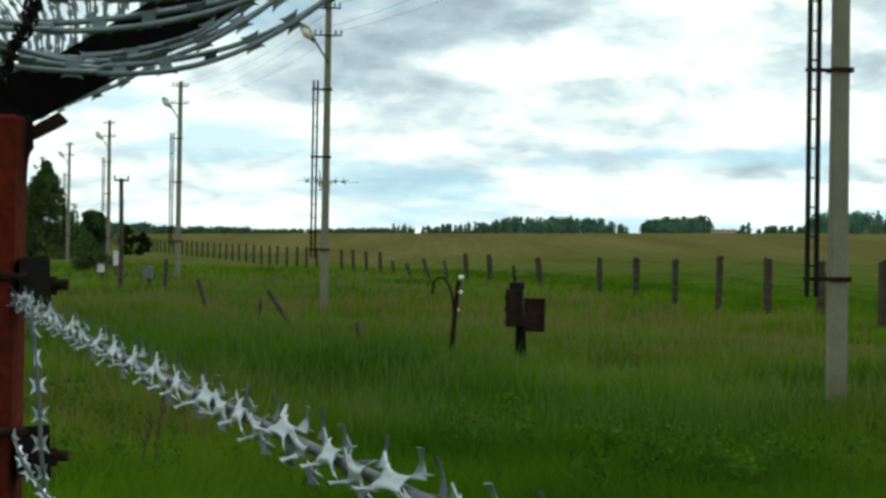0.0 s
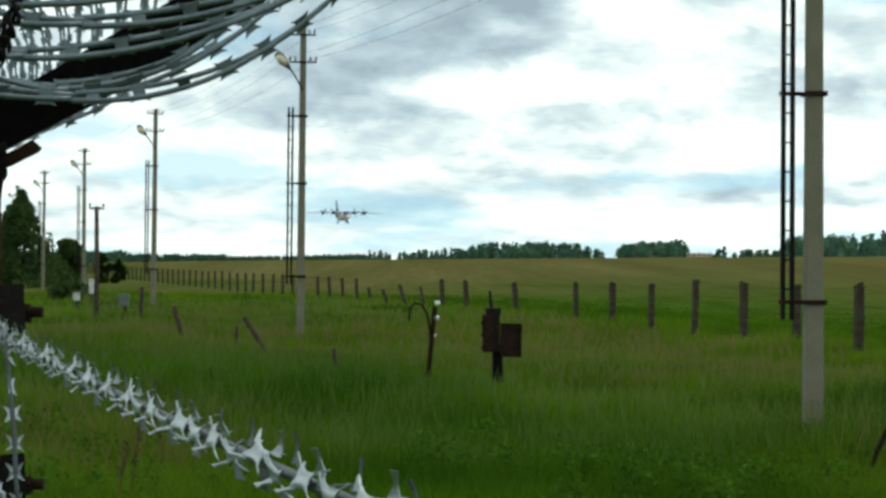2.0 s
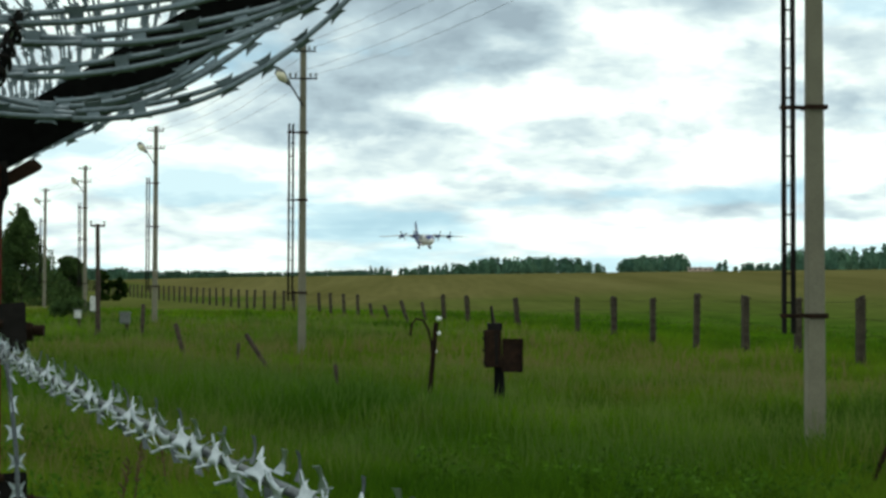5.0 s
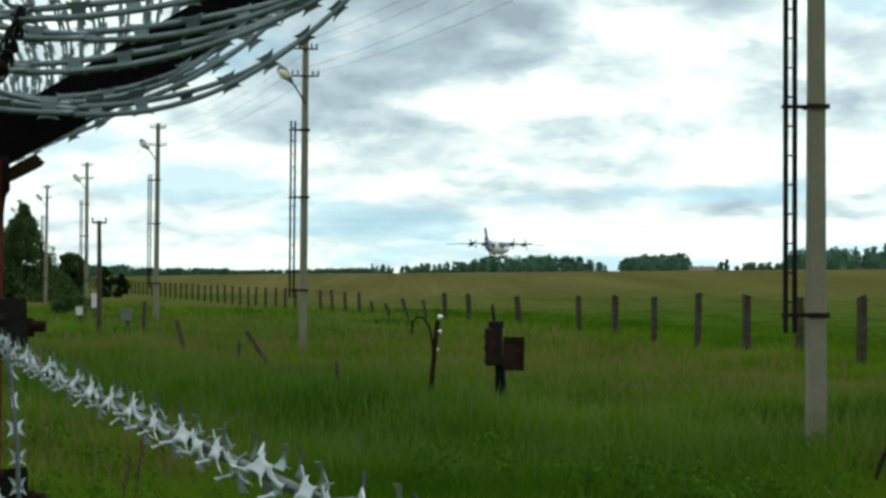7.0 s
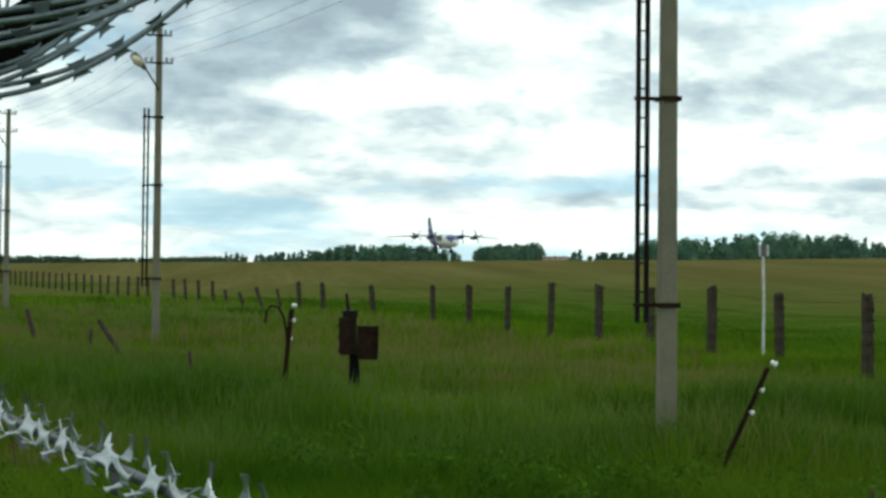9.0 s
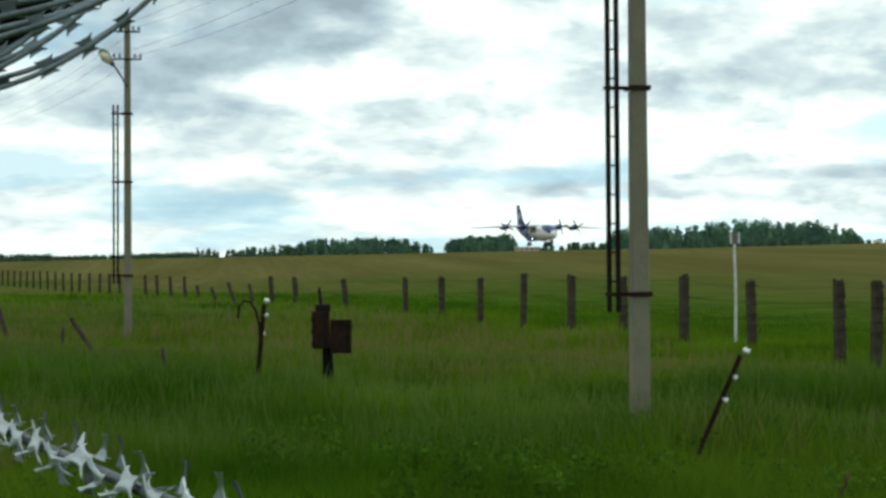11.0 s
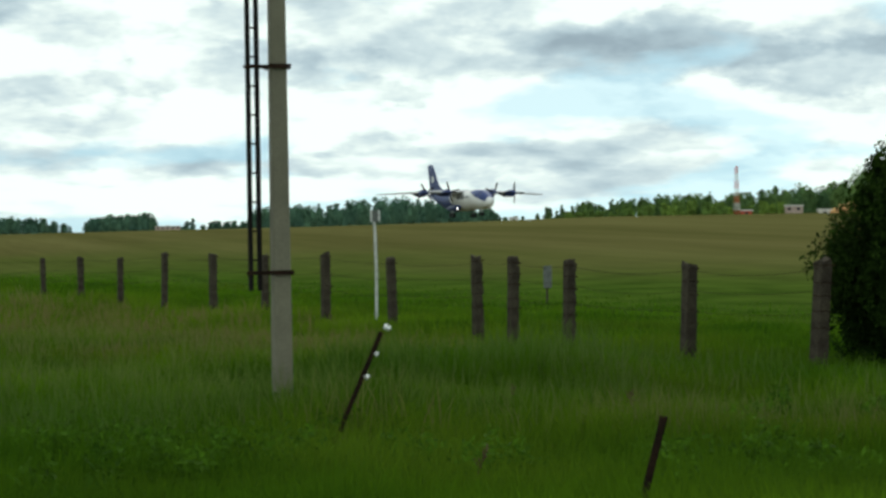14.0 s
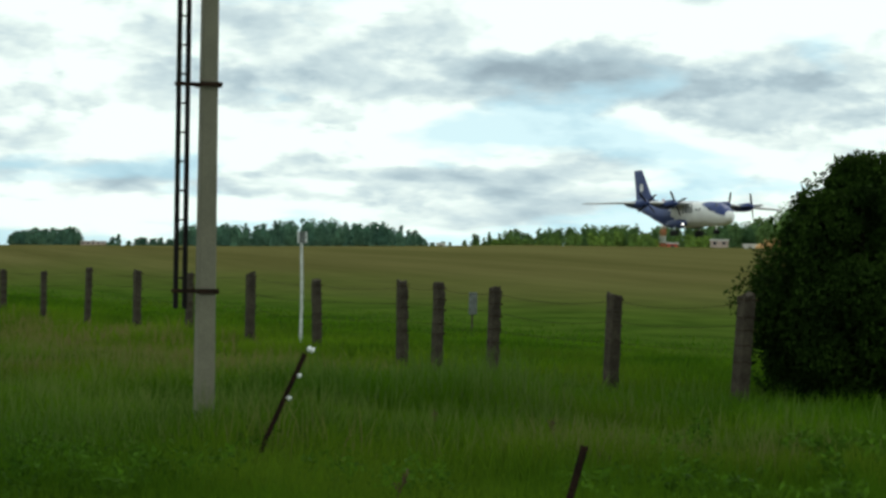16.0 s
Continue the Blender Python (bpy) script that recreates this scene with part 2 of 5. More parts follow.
LAMP_GLOW = material("landing_light", (1, 1, 1), 0.3, vary=0, glow=3)
ORANGE = material("orange_paint", (0.66, 0.42, 0.15), 0.7, vary=0.3, scale=0.5, fine=2, second=(0.46, 0.22, 0.09))
RED_FAR = material("signal_red_paint", (0.60, 0.10, 0.06), 0.7, vary=0.1, scale=0.3)
WHITE_FAR = material("plain_white_paint", (0.72, 0.70, 0.66), 0.7, vary=0.1, scale=0.3)
ROOF_PINK = material("brick_and_plaster", (0.5, 0.38, 0.33), 0.8, vary=0.15, scale=0.3)
WIRE = material("weathered_wire", (0.11, 0.105, 0.10), 0.6, 0.4, vary=0.2, scale=10)


# ---- mesh helpers ----
def link_mesh(name, bm, mat, parent=None, label="", smooth=False):
    me = bpy.data.meshes.new(name)
    bm.normal_update()
    bm.to_mesh(me)
    bm.free()
    for mm in (mat if isinstance(mat, (list, tuple)) else (mat,)):
        me.materials.append(mm)
    if smooth:
        me.shade_smooth()
    ob = new(name, me)
    ob.parent = parent
    if label:
        tagged(ob, label)
    return ob


def part(name, bm, mat, parent, label="", smooth=False):
    return link_mesh(name, bm, mat, parent, label, smooth)


def thing(name, place, label, category, group="", kind=""):
    e = new(name)
    e.empty_display_size = 0.2
    e.matrix_basis = place if isinstance(place, Matrix) else Matrix.Translation(place)
    return tagged(e, label, category, group, kind)


def box(bm, x0, y0, z0, x1, y1, z1, bevel=0.0, m=None):
    g = bmesh.ops.create_cube(bm, size=1)["verts"]
    bmesh.ops.transform(bm, verts=g, matrix=Matrix.Translation(((x0 + x1) / 2, (y0 + y1) / 2, (z0 + z1) / 2)) @ Matrix.Diagonal((x1 - x0, y1 - y0, z1 - z0, 1)))
    if bevel:
        es = list({e for v in g for e in v.link_edges})
        g = bmesh.ops.bevel(bm, geom=es, offset=bevel, segments=1, affect="EDGES", profile=0.5)["verts"]
        g = list({v for f in {f for v in g for f in v.link_faces} for v in f.verts})
    if m is not None:
        bmesh.ops.transform(bm, verts=g, matrix=m)
    return g


def tube(bm, points, radii, sides=8, caps=True):
    """A round bar through points, with a radius at each."""
    pts = [Vector(p) for p in points]
    if isinstance(radii, (int, float)):
        radii = [radii] * len(pts)
    rings = []
    ref = None
    for i, p in enumerate(pts):
        d = (pts[min(i + 1, len(pts) - 1)] - pts[max(i - 1, 0)]).normalized()
        if ref is None:
            ref = d.orthogonal().normalized()
        ref = (ref - d * ref.dot(d)).normalized()
        s = d.cross(ref)
        rings.append([bm.verts.new(p + (ref * math.cos(a) + s * math.sin(a)) * radii[i]) for a in (2 * math.pi * k / sides for k in range(sides))])
    for a, b in zip(rings, rings[1:]):
        for k in range(sides):
            bm.faces.new((a[k], a[(k + 1) % sides], b[(k + 1) % sides], b[k]))
    if caps:
        bm.faces.new(rings[0][::-1]), bm.faces.new(rings[-1])
    return rings


def raw_mesh(name, verts, faces, mat, smooth=False):
    me = bpy.data.meshes.new(name)
    me.from_pydata(verts, [], faces)
    for mm in (mat if isinstance(mat, (list, tuple)) else (mat,)):
        me.materials.append(mm)
    if smooth:
        me.shade_smooth()
    return me


def quads_mesh(name, V, n, mat):
    """A mesh from an array of verts, n to a face."""
    V = np.asarray(V, dtype=np.float32).reshape(-1, 3)
    k = len(V) // n
    me = bpy.data.meshes.new(name)
    me.vertices.add(len(V))
    me.vertices.foreach_set("co", V.ravel())
    me.loops.add(len(V))
    me.loops.foreach_set("vertex_index", np.arange(len(V), dtype=np.int32))
    me.polygons.add(k)
    me.polygons.foreach_set("loop_start", np.arange(0, len(V), n, dtype=np.int32))
    me.polygons.foreach_set("loop_total", np.full(k, n, dtype=np.int32))
    me.materials.append(mat)
    me.update(calc_edges=True)
    return me


# ---- ground ----
FENCE_LINE = [(13.6, 20.0), (13.3, 27.2), (12.4, 33.0), (10.6, 45.0), (8.8, 56.0), (5.8, 74.0), (1.1, 92.0), (-3.2, 104.0), (-38.0, 240.0), (-100.0, 480.0)]


def fence_x(y):
    return float(np.interp(y, [p[1] for p in FENCE_LINE], [p[0] for p in FENCE_LINE]))


def rise(az):
    """The elevation of the field's far edge, by bearing, in degrees."""
    return np.interp(az, [-180, -14, -5, 2, 7, 12, 16.5, 20, 26, 40, 180], [-0.26, -0.26, -0.03, 0.09, 0.18, 0.25, 0.35, 0.45, 0.49, 0.5, -0.26])


def ground_z(x, y):
    r = np.hypot(x, y)
    az = np.degrees(np.arctan2(x, y))
    edge = EYE[2] + np.maximum(r, 300.0) * np.tan(np.radians(rise(az)))
    s = np.clip((r - 50) / 250, 0, 1)
    s = s * s * (3 - 2 * s) * 0.5 + s * 0.5
    fx = np.interp(y, [p[1] for p in FENCE_LINE], [p[0] for p in FENCE_LINE])
    s = s * np.maximum(np.clip((x - fx) / 55, 0, 1), np.clip((r - 240) / 60, 0, 1))
    lumps = 0.10 * np.sin(x * 0.31 + 1.3) * np.sin(y * 0.23) + 0.05 * np.sin(x * 0.9 + y * 0.7)
    near = lumps * np.clip((r - 3) / 10, 0, 1) * np.clip((180 - r) / 100, 0, 1)
    near = near * (1 - 0.9 * np.clip((x - fx) / 8, 0, 1))
    return s * edge - np.clip((r - 300) / 60, 0, 1) * 1.2 + near


def build_ground():
    rings = np.concatenate([[0.4, 2, 4, 6, 8, 10], np.arange(12, 60, 1.5), np.arange(60, 140, 4), np.arange(140, 300, 10), [300, 330, 360, 420, 520, 700, 1000, 1500, 2200, 3200, 4600]])
    az = np.concatenate([np.arange(-30, 45, 0.75), np.arange(45, 330, 7.5)])
    A, Rr = np.meshgrid(np.radians(az), rings)
    X, Y = Rr * np.sin(A), Rr * np.cos(A)
    Z = ground_z(X, Y)
    n, m = A.shape
    V = np.stack([X, Y, Z], -1).reshape(-1, 3)
    faces = [(i * m + j, i * m + (j + 1) % m, (i + 1) * m + (j + 1) % m, (i + 1) * m + j) for i in range(n - 1) for j in range(m)]
    V = np.vstack([V, [[0, 0, 0]]])
    faces += [((j + 1) % m, j, n * m) for j in range(m)]
    me = raw_mesh("ground", V.tolist(), [f[::-1] for f in faces], ground_material(), True)
    fx = np.interp(V[:, 1], [p[1] for p in FENCE_LINE], [p[0] for p in FENCE_LINE])
    side = (V[:, 0] - fx) * np.cos(0.26)
    far = np.clip((8 - np.degrees(np.arctan2(V[:, 0], V[:, 1]))) / 10, 0, 1)
    w = np.clip((side - 7 * (1 - far) + 4 * np.sin(V[:, 0] * 0.13 + 0.6) * np.sin(V[:, 1] * 0.11)) / (52 - 40 * far), 0, 1)
    w = w * w * (3 - 2 * w)
    r = np.hypot(V[:, 0], V[:, 1])
    w = np.maximum(w, 0.6 * np.clip((r - 60) / 60, 0, 1) * np.clip((6 - side) / 6, 0, 1))
    w = np.maximum(w, np.clip((r - 260) / 60, 0, 1))
    at = me.attributes.new("crop", "FLOAT", "POINT")
    at.data.foreach_set("value", w.astype(np.float32))
    tagged(new("ground", me), "rough green meadow rising to an olive-brown hay field", "ground", kind="structure")


def ground_material():
    m = bpy.data.materials.new("meadow_and_field")
    m.use_nodes = True
    nt = m.node_tree
    nt.nodes.clear()
    N, L = nt.nodes.new, nt.links.new
    out, b = N("ShaderNodeOutputMaterial"), N("ShaderNodeBsdfPrincipled")
    L(b.outputs[0], out.inputs[0])
    b.inputs["Roughness"].default_value, b.inputs["Specular IOR Level"].default_value = 0.95, 0.0
    tc, at = N("ShaderNodeTexCoord"), N("ShaderNodeAttribute")
    at.attribute_name = "crop"

    def noise_ramp(scale, stretch, a, c):
        mp, n, r = N("ShaderNodeMapping"), N("ShaderNodeTexNoise"), N("ShaderNodeValToRGB")
        L(tc.outputs["Object"], mp.inputs[0])
        mp.inputs["Scale"].default_value = stretch
        L(mp.outputs[0], n.inputs["Vector"])
        n.inputs["Scale"].default_value, n.inputs["Detail"].default_value = scale, 6
        L(n.outputs["Fac"], r.inputs[0])
        e = r.color_ramp.elements
        e[0].position, e[0].color, e[1].position, e[1].color = 0.35, (*a, 1), 0.66, (*c, 1)
        return r.outputs[0]

    grass = noise_ramp(0.35, (1, 1, 1), (0.022, 0.052, 0.005), (0.052, 0.092, 0.011))
    crop = noise_ramp(0.12, (1.0, 0.06, 1), (0.078, 0.074, 0.024), (0.108, 0.100, 0.036))
    fine = noise_ramp(1.2, (1.0, 0.04, 1), (0.90, 0.90, 0.90), (1.08, 1.08, 1.08))
    mix, mul = N("ShaderNodeMix"), N("ShaderNodeMix")
    mix.data_type = mul.data_type = "RGBA"
    mul.blend_type = "MULTIPLY"
    mul.inputs[0].default_value = 1
    L(at.outputs["Fac"], mix.inputs[0]), L(grass, mix.inputs[6]), L(crop, mix.inputs[7])
    L(mix.outputs[2], mul.inputs[6]), L(fine, mul.inputs[7])
    L(mul.outputs[2], b.inputs["Base Color"])
    return m


build_ground()


# ---- lamp poles ----
def lamp_pole():
    """Concrete pole with a steel lattice stay, crossarms and a street lamp; its base at the origin, the stay towards -x."""
    p = thing("lamp_pole", Matrix(), "tall grey concrete pole with steel stay, crossarms and street lamp", "utility pole", "poles along the perimeter")
    bm = bmesh.new()
    box(bm, -0.5, -0.5, 0, 0.5, 0.5, 1, 0.08)
    for v in bm.verts:
        w = 0.215 if v.co.z < 0.5 else 0.155
        v.co.x, v.co.y, v.co.z = v.co.x * w, v.co.y * w, -0.3 if v.co.z < 0.5 else 8.15
    part("shaft", bm, CONCRETE, p)
    for x in (-0.352, -0.247):
        bm = bmesh.new()
        box(bm, x - 0.026, -0.026, 1.56, x + 0.026, 0.026, 6.1, 0.005)
        part("stay_rod", bm, DARK_STEEL, p)
    for k in range(13):
        bm = bmesh.new()
        z = 1.9 + k * 0.335
        box(bm, -0.35, -0.008, z, -0.25, 0.008, z + 0.02)
        part("rung", bm, DARK_STEEL, p)
    for z in (1.74, 4.12, 5.85):
        bm = bmesh.new()
        h = 0.13
        box(bm, -0.40, -0.03, z, 0.0, -0.11 + 0.12, z + 0.045, 0.004)
        box(bm, -h, -h, z - 0.005, h, -h + 0.012, z + 0.05)
        box(bm, -h, h - 0.012, z - 0.005, h, h, z + 0.05)
        box(bm, h - 0.012, -h, z - 0.005, h, h, z + 0.05)
        part("clamp", bm, RUST, p)
    for z, half in ((7.95, 0.32), (7.25, 0.36)):
        bm = bmesh.new()
        box(bm, -half, -0.13, z - 0.02, half, -0.09, z + 0.02, 0.004)
        arm = part("crossarm", bm, DARK_STEEL, p)
        for x in (-half + 0.03, -half + 0.17, half - 0.17, half - 0.03):
            bm = bmesh.new()
            tube(bm, [(x, -0.11, z), (x, -0.11, z + 0.06)], 0.012, 6)
            tube(bm, [(x, -0.11, z + 0.05), (x, -0.11, z + 0.075), (x, -0.11, z + 0.10), (x, -0.11, z + 0.14)], [0.03, 0.036, 0.02, 0.026], 8)
            part("insulator", bm, GREY_BOARD, arm, "small grey pin insulator")
    bm = bmesh.new()
    tube(bm, [(0, -0.1, 6.55), (-0.10, -0.12, 6.72), (-0.26, -0.18, 6.98), (-0.38, -0.24, 7.12)], 0.022, 8)
    part("lamp_arm", bm, DARK_STEEL, p)
    bm = bmesh.new()
    tube(bm, [(-0.34, -0.22, 7.08), (-0.42, -0.26, 7.17), (-0.55, -0.32, 7.33), (-0.66, -0.38, 7.42), (-0.69, -0.39, 7.44)], [0.05, 0.075, 0.115, 0.10, 0.03], 12)
    lamp = part("lamp_head", bm, GREY_BOARD, p, "grey street lamp head", True)
    bm = bmesh.new()
    tube(bm, [(-0.44, -0.31, 7.135), (-0.50, -0.345, 7.21), (-0.57, -0.385, 7.29), (-0.67, -0.42, 7.38)], [0.045, 0.10, 0.115, 0.06], 12)
    part("lens", bm, material("yellowed_lens", (0.72, 0.66, 0.48), 0.3, vary=0.1, scale=10), lamp, "yellowed glass lens", True)
    return p


POLE_STEP = Vector((-7.55, 29.0, 0))
POLE_FIRST = Vector((4.52, 23.2, 0))
POLES = []


def build_poles():
    first = lamp_pole()
    for k in range(-1, 7):
        at_ = POLE_FIRST + POLE_STEP * k
        at_.z = float(ground_z(at_.x, at_.y))
        lean = [0.2, -0.35, 0.0, 0.1, -0.2, 0.3, 0.0, -0.3][k + 1]
        m = Matrix.Translation(at_) @ pose(0, 0, 0, 0.1, lean, 3)
        if k == -1:
            first.matrix_basis = m
            POLES.append(first)
        else:
            POLES.append(copy_thing(first, m))
    # conductors slung between the poles
    for x, z in ((-0.29, 8.07), (0.29, 8.07), (-0.33, 7.37), (0.33, 7.37)):
        bm = bmesh.new()
        pts = []
        for a, b in zip(POLES, POLES[1:]):
            p, q = a.matrix_basis @ Vector((x, -0.11, z)), b.matrix_basis @ Vector((x, -0.11, z))
            pts += [p.lerp(q, s / 8) + Vector((0, 0, -0.9 * (s / 8) * (1 - s / 8) * 1.6)) for s in range(8)]
        tube(bm, pts, 0.004, 4)
        tagged(link_mesh("overhead_cable", bm, WIRE), "thin grey overhead cable slung between concrete poles", "cable", "overhead cables")


build_poles()


# ---- old boundary fence ----
POSTS = []


def post_mesh(seed, w, h, notch):
    """A cast post with worn arrises and a broken top; notch: a rib left standing along one edge."""
    rnd = random.Random(seed)
    bm = bmesh.new()
    zs = [-0.3, 0.25, 0.5, 0.75, 1.0, 1.2, h - 0.16, h - 0.04, h]
    rings = []
    slope = rnd.uniform(-0.35, 0.35)
    for i, z in enumerate(zs):
        t = w * (1.06 - 0.08 * i / 8) / 2
        c = 0.86
        ring = []
        for sx, sy in ((-1, -c), (-c, -1), (c, -1), (1, -c), (1, c), (c, 1), (-c, 1), (-1, c)):
            s = t * (0.9 if i == 8 else 1)
            j = 0.012 if i > 5 else 0.006
            ring.append(bm.verts.new((sx * s + rnd.uniform(-j, j), sy * s + rnd.uniform(-j, j), z + (slope * sx * s + rnd.uniform(-0.045, 0.035) if i == 8 else 0))))
        rings.append(ring)
    for a, b in zip(rings, rings[1:]):
        for k in range(8):
            bm.faces.new((a[k], a[(k + 1) % 8], b[(k + 1) % 8], b[k]))
    cap = bm.verts.new((rnd.uniform(-0.02, 0.02), 0, h + rnd.uniform(-0.06, 0.0)))
    for k in range(8):
        bm.faces.new((rings[-1][k], rings[-1][(k + 1) % 8], cap))
    if notch:
        z = 0.15
        while z < h - 0.12:
            step = rnd.uniform(0.16, 0.34)
            o = rnd.uniform(-0.012, 0.012)
            box(bm, w * 0.42, -0.05, z, w * 0.42 + 0.055 + o, 0.045, min(z + step - 0.02, h - rnd.uniform(0.03, 0.12)), 0.012)
            z += step
    return bm


def fence_post(az, top_el, depth=None, w=0.2, lean=0.0, double=False):
    """A post where that bearing crosses the fence line."""
    tn = math.tan(radians(az))
    y = depth
    if y is None:
        lo, hi = 18.0, 470.0
        for _ in range(40):
            mid = (lo + hi) / 2
            lo, hi = (mid, hi) if fence_x(mid) > mid * tn else (lo, mid)
        y = lo
    x = y * tn
    z0 = float(ground_z(x, y))
    h = EYE[2] + math.hypot(x, y) * math.tan(radians(top_el)) - z0 if top_el is not None else 1.3
    h = min(max(h, 1.25), 1.9)
    seed = len(POSTS)
    p = thing("fence_post", Matrix.Translation((x, y, z0)) @ pose(0, 0, 0, random.Random(seed).uniform(-1.5, 1.5), lean, 10), "weathered grey-brown concrete fence post with rusty wire, standing in grass", "fence post", "old fence posts")
    part("shaft", post_mesh(seed, w * 0.84, h, double), OLD_CONCRETE, p)
    rnd = random.Random(seed + 500)
    for k in range(5):
        bm = bmesh.new()
        z = h - 0.10 - k * 0.225 + rnd.uniform(-0.03, 0.03)
        hw = w * (0.48 if not double else 0.54)
        tube(bm, [(hw * math.cos(a), hw * math.sin(a) * 1.02, z + 0.012 * math.sin(3 * a)) for a in [2 * math.pi * j / 8 for j in range(9)]], 0.007, 5)
        tube(bm, [(hw, -0.05, z), (hw + rnd.uniform(0.02, 0.05), -0.06, z + rnd.uniform(-0.02, 0.03))], 0.013, 5)
        part("wire_tie", bm, RUST, p)
    POSTS.append((Vector((x, y, z0)), h, p))
    return p


def build_fence():
    right = [(25.97, -0.80, 3.0, 1, 0.235), (22.41, -0.86, 2.2, 0, 0.235), (19.06, -0.74, 0.5, 1, 0.2), (17.5, -0.64, 1.2, 1, 0.2), (16.53, -0.62, -0.8, 1, 0.2), (14.14, -0.64, -2.0, 0, 0.2), (12.25, -0.49, -0.5, 0, 0.22),
             (10.55, -0.5, 0.0, 0, 0.2), (9.1, -0.47, 0.3, 0, 0.22), (7.74, -0.43, 1.0, 0, 0.19), (6.54, -0.56, -0.5, 0, 0.19), (5.45, -0.51, -1.0, 1, 0.19), (4.44, -0.55, -1.5, 0, 0.19), (2.76, -0.56, -5.0, 1, 0.2), (1.35, -0.51, -3.5, 1, 0.19), (0.69, -0.50, -4.5, 0, 0.2),
             (-1.74, -0.50, -2.0, 0, 0.18), (-2.13, -0.5, -3, 0, 0.18), (-2.5, -0.46, -3.0, 0, 0.18), (-2.83, -0.46, -2, 0, 0.18), (-3.55, -0.42, 0, 0, 0.18), (-3.83, -0.40, 0, 0, 0.18), (-4.1, -0.40, 1, 0, 0.18), (-4.38, -0.39, 0, 0, 0.18), (-4.66, -0.38, 2, 0, 0.18)]
    for az, el, lean, dbl, w in right:
        fence_post(az, el, lean=lean, double=bool(dbl), w=w)
    rnd = random.Random(4)
    y = 137.0
    while y < 262:
        fence_post(math.degrees(math.atan2(fence_x(y), y)), None, depth=y, w=0.18, lean=rnd.uniform(-2, 2))
        y += 3.3
    # strands of barbed wire between the posts, slack and broken in places
    run = sorted(POSTS[:26], key=lambda q: q[0].y)
    for k, drop in enumerate((0.12, 0.45, 0.80)):
        bm = bmesh.new()
        pts = []
        for (a, ha, _), (b, hb, _) in zip(run, run[1:]):
            p, q = a + Vector((0, -0.12, ha - drop)), b + Vector((0, -0.12, hb - drop))
            sag = rnd.uniform(0.0, 0.12)
            pts += [p.lerp(q, s / 6) - Vector((0, 0, 4 * sag * (s / 6) * (1 - s / 6))) for s in range(6)]
        pts.append(run[-1][0] + Vector((0, -0.12, run[-1][1] - drop)))
        tube(bm, pts, 0.0045, 4)
        strand = link_mesh("barbed_wire", bm, RUST)
        tagged(strand, "slack rusty barbed wire strung along old concrete posts", "wire", "fence wires")


build_fence()


# ---- aircraft ----
def loft(bm, stations, sides=20, fine=1):
    """A closed body through stations of (x, centre z, half width, half height)."""
    rings = []
    if fine > 1:
        st = np.array(stations)
        k = np.arange(len(st))
        kk = np.linspace(0, len(st) - 1, (len(st) - 1) * fine + 1)
        stations = [tuple(float(np.interp(q, k, st[:, c])) for c in range(4)) for q in kk]
    for x, zc, ry, rz in stations:
        rings.append([bm.verts.new((x, ry * math.cos(a), zc + rz * math.sin(a))) for a in (2 * math.pi * k / sides for k in range(sides))])
    for a, b in zip(rings, rings[1:]):
        for k in range(sides):
            bm.faces.new((a[k], b[k], b[(k + 1) % sides], a[(k + 1) % sides]))
    bm.faces.new(rings[0]), bm.faces.new(rings[-1][::-1])


def surface(bm, sections):
    """A wing through sections of (leading edge x, y, z, chord, thickness)."""
    rings = []
    for x, y, z, c, t in sections:
        up = abs(sections[0][1] - sections[-1][1]) < abs(sections[0][2] - sections[-1][2])
        prof = [(0, 0), (-0.08, 0.35), (-0.3, 0.5), (-0.65, 0.32), (-1, 0.03), (-1, -0.03), (-0.65, -0.25), (-0.3, -0.4), (-0.08, -0.3)]
        rings.append([bm.verts.new((x + px * c, y + (pt * t if up else 0), z + (0 if up else pt * t))) for px, pt in prof])
    n = len(rings[0])
    for a, b in zip(rings, rings[1:]):
        for k in range(n):
            bm.faces.new((a[k], a[(k + 1) % n], b[(k + 1) % n], b[k]))
    bm.faces.new(rings[0]), bm.faces.new(rings[-1])
    bmesh.ops.recalc_face_normals(bm, faces=bm.faces)


PROPS = []


